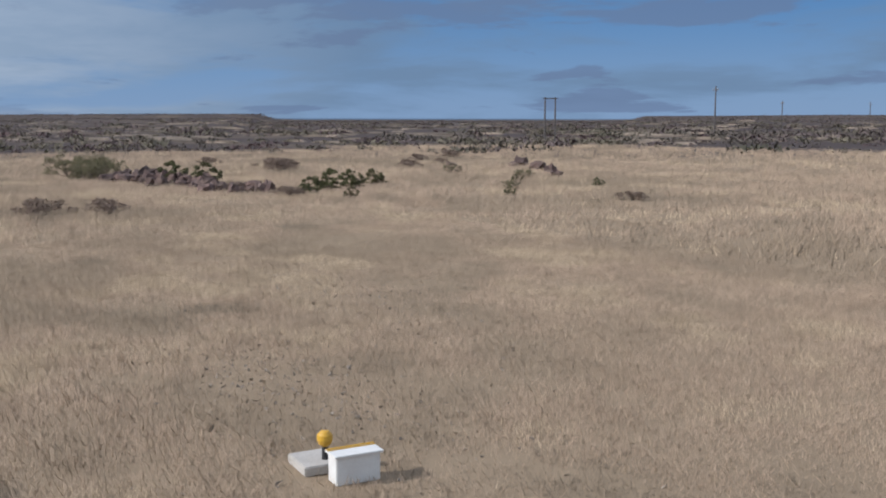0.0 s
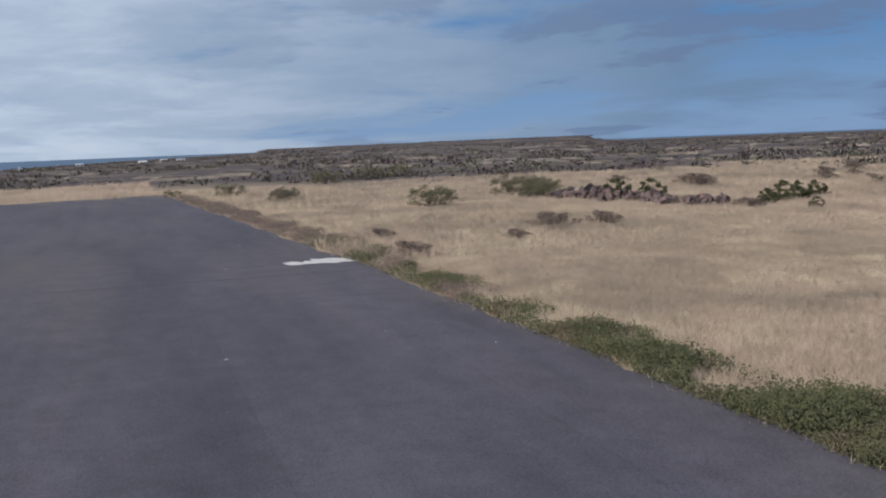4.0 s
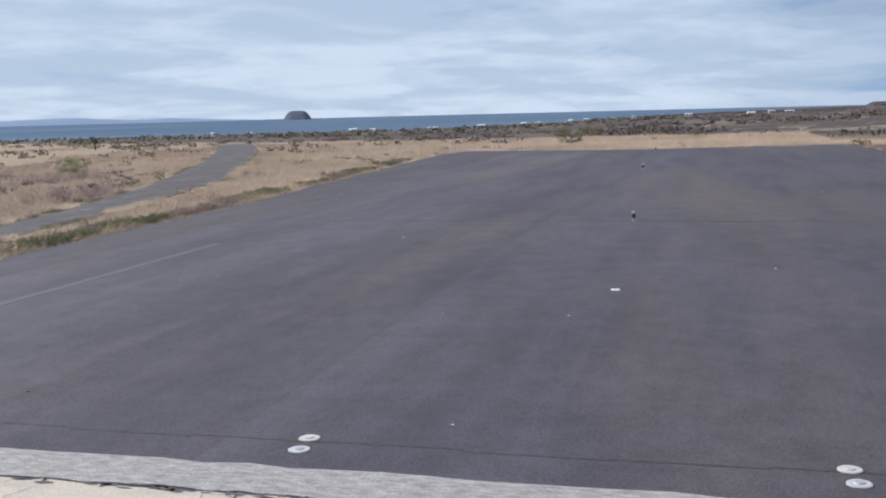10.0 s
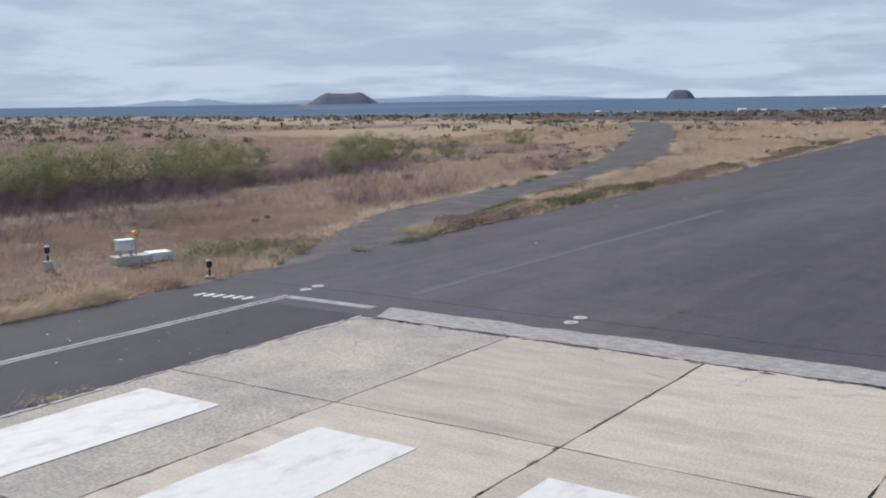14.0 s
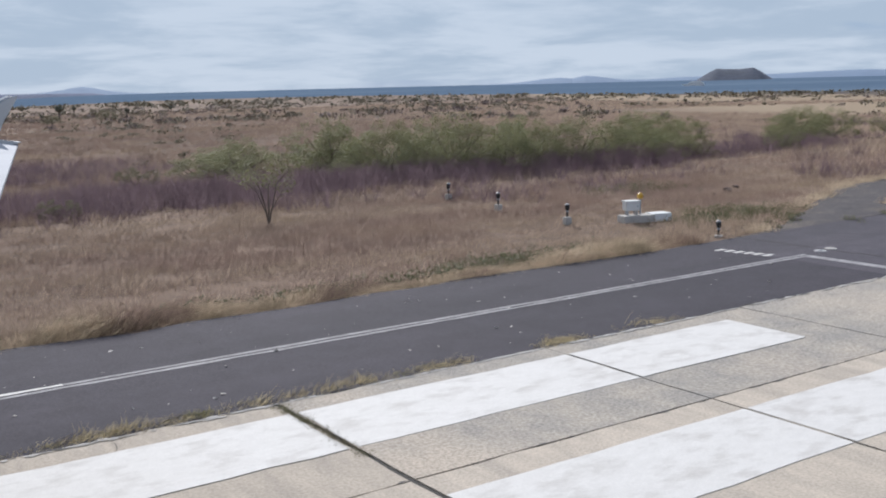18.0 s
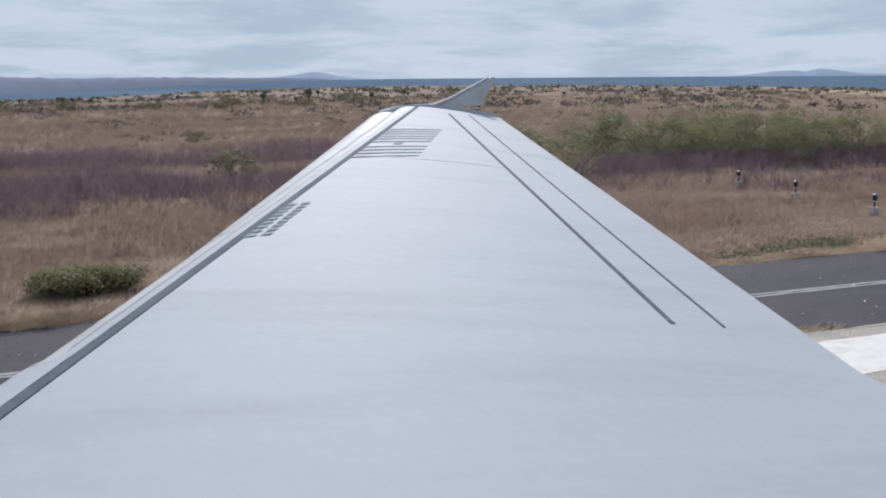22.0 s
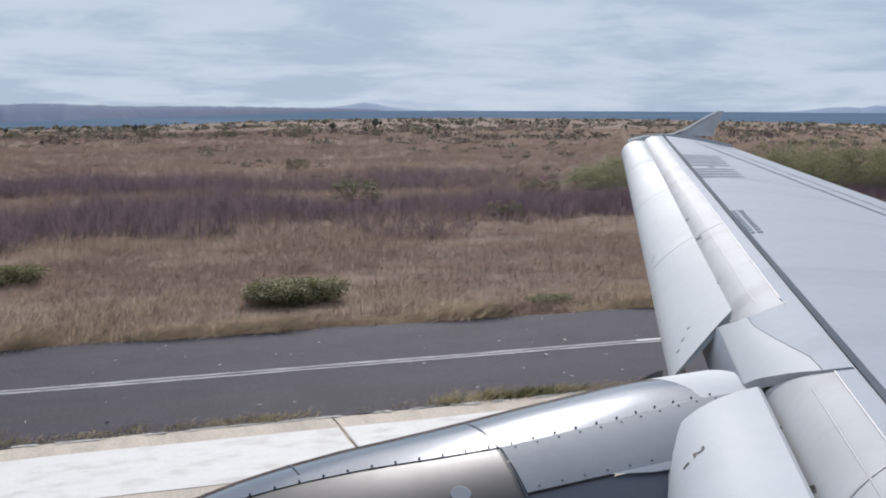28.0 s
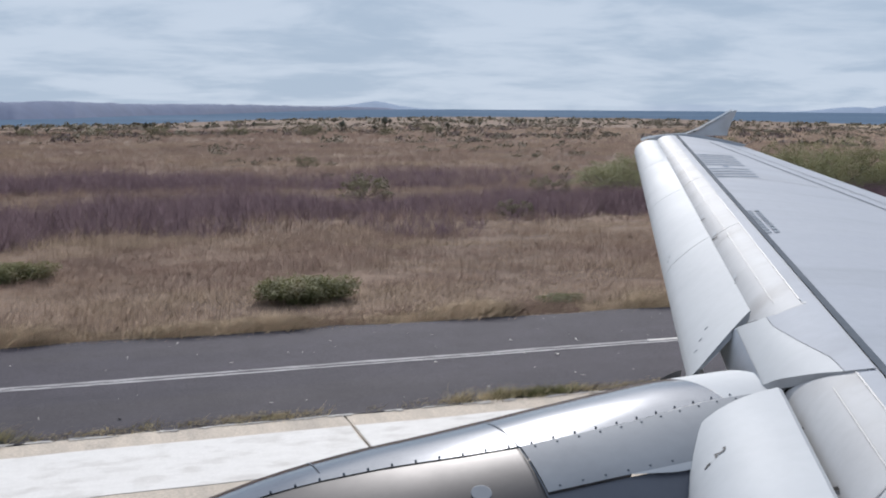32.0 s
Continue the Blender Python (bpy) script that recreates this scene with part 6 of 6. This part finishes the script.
# small bare tree among the weeds
t = thing("small_tree", "small bare-limbed tree with thin green foliage", "tree", (22.25, 33.4, 0))
tips = []
for k in range(7):
    a_ = k * 0.9 + rng.uniform(-0.2, 0.2)
    e1 = (0.35 * math.cos(a_), 0.35 * math.sin(a_), 0.8 + 0.1 * k)
    e2 = (1.0 * math.cos(a_ + 0.2), 1.0 * math.sin(a_ + 0.2), 1.35 + 0.12 * k)
    part("limb", tube_bm([(0, 0, -0.05), (e1[0] * 0.3, e1[1] * 0.3, 0.45), e1, e2], [0.024, 0.019, 0.012, 0.005], 6), BARK, t)
    tips += [e2, ((e1[0] + e2[0]) / 2, (e1[1] + e2[1]) / 2, (e1[2] + e2[2]) / 2 + 0.1)]
part("crown", tri_mesh("crown", leaf_cloud(tips, [0.36] * len(tips), 1300, 0.036), LEAF_BRIGHT, 0.4), None, t)


# prickly-pear and candelabra cacti on the plain
def cactus(label, h):
    t = thing("tree_cactus", label, "cactus")
    part("trunk", tube_bm([(0, 0, -0.1), (0.03 * h, 0, 0.3 * h), (0.0, 0.02 * h, 0.55 * h)], [0.075 * h, 0.065 * h, 0.05 * h], 9), BARK, t)
    for k in range(8):
        a_, z = k * 0.8, rng.uniform(0.5, 0.78) * h
        o = Vector((math.cos(a_), math.sin(a_), 0))
        bm = bmesh.new()
        bmesh.ops.create_icosphere(bm, subdivisions=2, radius=1.0)
        m = Matrix.Translation(o * 0.17 * h + Vector((0, 0, z))) @ Matrix.Rotation(a_, 4, "Z") @ Matrix.Rotation(rng.uniform(0.2, 1.0), 4, "Y") @ Matrix.Diagonal((0.035 * h, 0.12 * h, 0.17 * h, 1))
        bm.transform(m)
        part("pad", bm, CACTUS, t)
    return t


ca = cactus("dark branching tree cactus on the plain", 3.2)
settle(ca, 61.84, 217.7)
spots = [(47.9, 199.0), (34.5, 346.8), (187, 107.3), (23, 215), (29, 260), (38, 230), (52, 190), (57, 205), (70, 200), (75, 230), (14, 250), (5, 240), (-6, 210), (90, 170), (100, 260), (118, 200), (45, 290), (66, 320), (20, 330), (150, 120), (168, 150), (210, 130), (130, 230), (195, 96), (84, 290), (0, 300), (-14, 260)]
for i, (x, y) in enumerate(spots[::2]):
    s = 0.45 + 0.4 * rng.random()
    place(ca, x, y, i * 47, (s, s, s))


# scrub, in one mass
def scrub_mass(name, pts, size, leaves, mat, label, leaf=0.3, low=0.5):
    """Many low spreading bushes, each of a few flat clumps."""
    tri = []
    for (x, y), s in zip(pts, size):
        z = land_z(x, y)
        k = 5
        c = np.c_[rng.normal(0, 0.55, (k, 2)) * s, rng.uniform(0.12, 0.45, k) * s * low * 1.6]
        q = leaf_cloud(c, rng.uniform(0.25, 0.5, k) * s, leaves, leaf * s, low)
        tri.append(q + np.array((x, y, z)))
    return tagged(new(name, tri_mesh(name, np.concatenate(tri), mat, 0.6)), label, "scrub", kind="stuff")


def polar(n, az0, az1, r0, r1, pw=1.0):
    az = np.radians(rng.uniform(az0, az1, n))
    r = r0 + (r1 - r0) * rng.random(n) ** pw
    return np.c_[CX + r * np.cos(az), CY + r * np.sin(az)]


def thick_in(q, size, seed, lo, hi, base=0.0):
    """Keeps points where the growth stands thick."""
    return q[rng.random(len(q)) < base + patchy(q[:, 0], q[:, 1], size, seed, lo, hi)]


q = polar(7600, -64, 4, 150, 900, 1.3)
q = q[(q[:, 0] * 0.8 - q[:, 1] * 0.6) > 138 + rng.normal(0, 8, len(q))]
q = thick_in(q, 45, 40, -0.7, 0.8, 0.10)
open_land = np.degrees(np.arctan2(q[:, 1] - CY, q[:, 0] - CX)) > -24
q = q[~open_land | (rng.random(len(q)) < 0.55)]
kind = patchy(q[:, 0], q[:, 1], 30, 62, -1.4, 1.4) + rng.normal(0, 0.22, len(q))
for sel, mat, lab in ((kind < 0.42, LEAF_DARK, "dark olive lava scrub covering the distance"), ((kind >= 0.42) & (kind < 0.58), SCRUB_BROWN, "leafless purple-brown scrub covering the distance"), ((kind >= 0.58) & (kind < 0.78), SCRUB_GREY, "leafless grey scrub covering the distance"), (kind >= 0.78, LEAF_OLIVE, "dull olive scrub covering the distance")):
    scrub_mass("dark_scrub", q[sel], 0.9 + 3.2 * rng.random(int(sel.sum())) ** 2, 56, mat, lab, 0.11, 0.36)
q = polar(5200, -64, 6, 900, 1900)
half = rng.random(len(q)) < 0.5
scrub_mass("far_scrub", q[half], rng.uniform(1.0, 2.2, int(half.sum())), 12, LEAF_DARK, "dark far scrub on the plain and ridge", 0.34)
scrub_mass("far_scrub", q[~half], rng.uniform(1.0, 2.2, int((~half).sum())), 12, SCRUB_GREY, "grey far scrub on the plain and ridge", 0.34)
q = np.concatenate([polar(1700, 4, 100, 105, 420, 0.7), polar(1300, 50, 98, 120, 420, 0.8)])
q = thick_in(q[north_ok(q[:, 0], q[:, 1])], 22, 63, -0.5, 1.0, 0.08)
half = rng.random(len(q)) < 0.7
scrub_mass("plain_scrub", q[half], rng.uniform(0.6, 2.1, int(half.sum())), 52, LEAF_OLIVE, "scattered dull olive shrubs on the dry plain", 0.14)
scrub_mass("plain_scrub", q[~half], rng.uniform(0.6, 1.9, int((~half).sum())), 52, SCRUB_GREY, "scattered grey twiggy shrubs on the dry plain", 0.14)
q = polar(460, 8, 100, 62, 130, 0.8)
q = thick_in(q[north_ok(q[:, 0], q[:, 1])], 14, 64, -0.3, 1.0, 0.1)
scrub_mass("low_scrub", q, rng.uniform(0.35, 1.0, len(q)), 80, LEAF_OLIVE, "low olive shrubs dotted over dry grass", 0.10)
q = polar(1700, 2, 100, 380, 1000, 1.0)
q = q[[math.hypot(x - CX, y) < shore(math.degrees(math.atan2(y, x - CX))) - 20 for x, y in q]]
q = thick_in(q, 60, 65, -0.8, 1.0, 0.1)
scrub_mass("plain_scrub", q, rng.uniform(1.4, 4.2, len(q)), 16, LEAF_OLIVE, "far scattered shrubs towards the shore", 0.28)
q = polar(420, -60, 3, 190, 900, 1.2)
slabs = []
for x, y in q:
    w, d, h = rng.uniform(2, 16), rng.uniform(1.0, 3), rng.uniform(0.15, 0.5)
    z = land_z(x, y)
    a_ = rng.uniform(-0.4, 0.4) + math.atan2(y, x) + math.pi / 2
    u, v = np.array((math.cos(a_), math.sin(a_), 0)) * w / 2, np.array((-math.sin(a_), math.cos(a_), 0)) * d / 2
    o, top = np.array((x, y, z - 0.2)), np.array((0, 0, h + 0.2))
    c = [o - u - v, o + u - v, o + u + v, o - u + v]
    m = o + top
    for i in range(4):
        slabs.append((c[i], c[(i + 1) % 4], m + (c[i] - o) * 0.55))
        slabs.append((c[(i + 1) % 4], m + (c[(i + 1) % 4] - o) * 0.55, m + (c[i] - o) * 0.55))
    slabs.append((m + (c[0] - o) * 0.55, m + (c[1] - o) * 0.55, m + (c[2] - o) * 0.55))
    slabs.append((m + (c[0] - o) * 0.55, m + (c[2] - o) * 0.55, m + (c[3] - o) * 0.55))
tagged(new("bare_clearings", tri_mesh("bare_clearings", np.array(slabs), STONE_PALE)), "pale bare stony clearings among dark scrub", "rocks", kind="stuff")


# lava boulders
def boulder_mesh(seed):
    bm = bmesh.new()
    bmesh.ops.create_icosphere(bm, subdivisions=2, radius=1.0)
    for v in bm.verts:
        k = 1 + 0.7 * noise.noise(v.co * 1.5 + Vector((seed * 7.1, 0, 0))) + 0.5 * noise.noise(v.co * 3.6 + Vector((0, seed * 3.3, 0)))
        v.co *= k
        v.co.z = round(v.co.z * 3) / 3 * 0.6 + v.co.z * 0.4
    me = bpy.data.meshes.new("boulder")
    bm.to_mesh(me)
    bm.free()
    me.materials.append(LAVA)
    return me


ROCKS = [boulder_mesh(k) for k in range(5)]


def rock(x, y, s, flat_=0.6, label="rough dark reddish lava boulder", group="lava boulders"):
    ob = new("boulder", ROCKS[int(rng.integers(5))])
    ob.matrix_basis = pose(x, y, land_z(x, y) + s * flat_ * 0.35, rng.uniform(-20, 20), rng.uniform(-20, 20), rng.uniform(0, 360)) @ Matrix.Diagonal((s, s * rng.uniform(0.6, 1.0), s * flat_, 1))
    return tagged(ob, label, "rock", group)


for k in range(140):
    u = rng.random()
    rock(96 - 15.5 * u + rng.normal(0, 1.0), -44.6 - 3.2 * u + rng.normal(0, 0.8), rng.uniform(0.15, 0.68) * (1.1 - 0.4 * u), rng.uniform(0.6, 1.1))
for x, y, s in ((40.09, 29.07, 0.19), (41.6, 29.9, 0.12), (38.8, 28.6, 0.12), (37.2, -22.5, 0.24), (119, -26, 0.9), (121, -27, 0.7), (99, -75, 0.5), (88, -77, 0.7), (84, -74, 0.5), (92, -79, 0.8), (97, -81, 0.9)):
    rock(x, y, s, 0.7, "lone dark lava stone in dry grass", "")
q = np.concatenate([np.c_[rng.normal(39.5, 3.0, 1100), rng.normal(-29.0, 1.2, 1100)], np.c_[rng.normal(46, 4, 900), rng.normal(-34, 1.4, 900)], np.c_[rng.normal(33.2, 1.0, 300), rng.normal(22.2, 0.45, 300)]])
st = []
for x, y in q:
    s = rng.uniform(0.008, 0.03)
    p = np.array((x, y, 0.0)) + rng.normal(0, 1, (4, 3)) * s + np.array((0, 0, s * 0.5))
    st += [(p[0], p[1], p[2]), (p[0], p[2], p[3]), (p[1], p[3], p[2])]
tagged(new("gravel", tri_mesh("gravel", np.array(st), GRAVEL)), "loose grey gravel on bare soil", "gravel", kind="stuff")
q = np.concatenate([np.c_[rng.uniform(31, 75, 60), rng.uniform(-20, 20, 60)], np.c_[rng.uniform(-5, 29, 170), rng.uniform(15, 20.5, 170)]])
st = []
for x, y in q:
    s = rng.uniform(0.008, 0.032)
    p = np.array((x, y, 0.034)) + rng.normal(0, 1, (4, 3)) * s * np.array((1, 1.4, 0.3)) + np.array((0, 0, s * 0.3))
    st += [(p[0], p[1], p[2]), (p[0], p[2], p[3]), (p[1], p[3], p[2])]
tagged(new("asphalt_chips", tri_mesh("asphalt_chips", np.array(st), CEMENT)), "small pale stone chips lying on asphalt", "gravel", kind="stuff")


# ---------------------------------------------------------------- poles, houses, ship
def pole(x, y, h, label, category="utility pole", twin=False, turn=0.0):
    t = thing("utility_pole", label, category, (x, y, land_z(x, y)), turn, "utility poles")
    for o in ((-0.9, 0.9) if twin else (0.0,)):
        part("pole", lathe_bm([(0.17, -0.2), (0.15, h * 0.5), (0.11, h)], 10, (o, 0, 0)), WOOD_POLE, t)
    if twin:
        part("crossarm", box_bm(2.6, 0.16, 0.18, 0.01, (0, 0, h - 0.35)), WOOD_POLE, t)
    else:
        part("crossarm", box_bm(1.3, 0.10, 0.12, 0.01, (0, 0, h - 0.8)), WOOD_POLE, t)
        for o in (-0.55, 0.0, 0.55):
            part("insulator", lathe_bm([(0.05, 0.0), (0.07, 0.08), (0.04, 0.18)], 8, (o, 0, h - 0.68)), CEMENT, t)
    return t


pole(163.2, -141.4, 8.2, "twin wooden power poles joined by a crossarm", twin=True, turn=60)
pole(163.7, -184.8, 10.0, "tall weathered wooden utility pole")
pole(210.0, -266.5, 9.2, "tall weathered wooden utility pole")
pole(245.0, -362.0, 9.4, "tall weathered wooden utility pole")


def house(x, y, w, d, h, turn, label, mono=True):
    t = thing("house", label, "house", (x, y, land_z(x, y) - 0.2), turn, "houses by the shore")
    part("wall", box_bm(w, d, h), HOUSE_WHITE, t)
    v = [(-w / 2 - 0.4, -d / 2 - 0.4, h), (w / 2 + 0.4, -d / 2 - 0.4, h), (w / 2 + 0.4, d / 2 + 0.4, h), (-w / 2 - 0.4, d / 2 + 0.4, h), (-w / 2 - 0.4, 0, h + d * 0.18), (w / 2 + 0.4, 0, h + d * 0.18)]
    part("roof", mesh_of("roof", v, [(0, 1, 5, 4), (2, 3, 4, 5), (0, 4, 3), (1, 2, 5), (3, 2, 1, 0)], ROOF_GREY if rng.random() < 0.7 else HOUSE_WHITE), None, t)
    for k in range(max(2, int(w / 4))):
        part("window", box_bm(1.2, 0.08, 1.1, 0.0, (-w / 2 + (k + 0.5) * w / max(2, int(w / 4)), -d / 2, h * 0.4)), WINDOW_DARK, t)
    return t


house(907, -31, 6, 4, 1.7, -80, "long white building with a sheet roof")
house(945, -49, 5, 3.5, 2.0, -80, "white two-part building near the shore")
house(925, -62, 6.5, 4, 1.7, -82, "long white building with a sheet roof")
house(980, 19.9, 6, 4, 1.9, -85, "white shed with a pale sheet roof")
for k in range(16):
    az = rng.uniform(0, 27)
    r = shore(az) * (0.97 - 0.45 * rng.random() ** 1.5)
    house(CX + r * math.cos(radians(az)), CY + r * math.sin(radians(az)), rng.uniform(3.5, 6.5), rng.uniform(3, 5), rng.uniform(1.6, 2.3), rng.uniform(0, 180), "small white house near the shore")

s = thing("cruise_ship", "small white cruise ship anchored in the channel", "ship", (CX + 1900 * math.cos(radians(42.6)), CY + 1900 * math.sin(radians(42.6)), SEA_Z - 0.5), 130)
v = []
for z, k in ((0, 0.86), (3.2, 1.0)):
    v += [(-19 * k, -3.4 * k, z), (12 * k, -3.4 * k, z), (21 * k, 0, z), (12 * k, 3.4 * k, z), (-19 * k, 3.4 * k, z)]
part("hull", mesh_of("hull", v, [tuple(range(5))[::-1], tuple(range(5, 10))] + [(i, (i + 1) % 5, (i + 1) % 5 + 5, i + 5) for i in range(5)], HOUSE_WHITE), None, s)
part("deckhouse", box_bm(26, 5.4, 2.6, 0.2, (-3, 0, 3.2)), HOUSE_WHITE, s)
part("deckhouse", box_bm(19, 4.6, 2.4, 0.2, (-3, 0, 5.8)), HOUSE_WHITE, s)
part("funnel", box_bm(2.4, 1.6, 3.0, 0.2, (-7, 0, 8.2)), ROOF_GREY, s)
part("mast", lathe_bm([(0.15, 8.0), (0.1, 14)], 8, (4, 0, 0)), STEEL, s)
for k in range(9):
    part("window", box_bm(1.4, 5.5, 0.8, 0.0, (-14 + k * 2.6, 0, 4.2)), WINDOW_DARK, s)

# the southern slabs of the runway end
SOUTH = [-4.3, -8.1, -11.4, -EDGE]
for i in range(len(COLS) - 1):
    for j in range(len(SOUTH) - 1):
        x1, x0, y1, y0 = COLS[i] - 0.018, COLS[i + 1] + 0.018, SOUTH[j] - 0.018, SOUTH[j + 1] + 0.018
        edge = []
        for p, q, amt in (((x0, y0), (x1, y0), 0.010), ((x1, y0), (x1, y1), 0.014 if i else 0.05), ((x1, y1), (x0, y1), 0.010), ((x0, y1), (x0, y0), 0.010)):
            edge += ragged(p, q, 0.45, amt)
        flat("slab", edge, 0.0, 0.04 + rng.uniform(-0.003, 0.003), CONCRETE, runway)
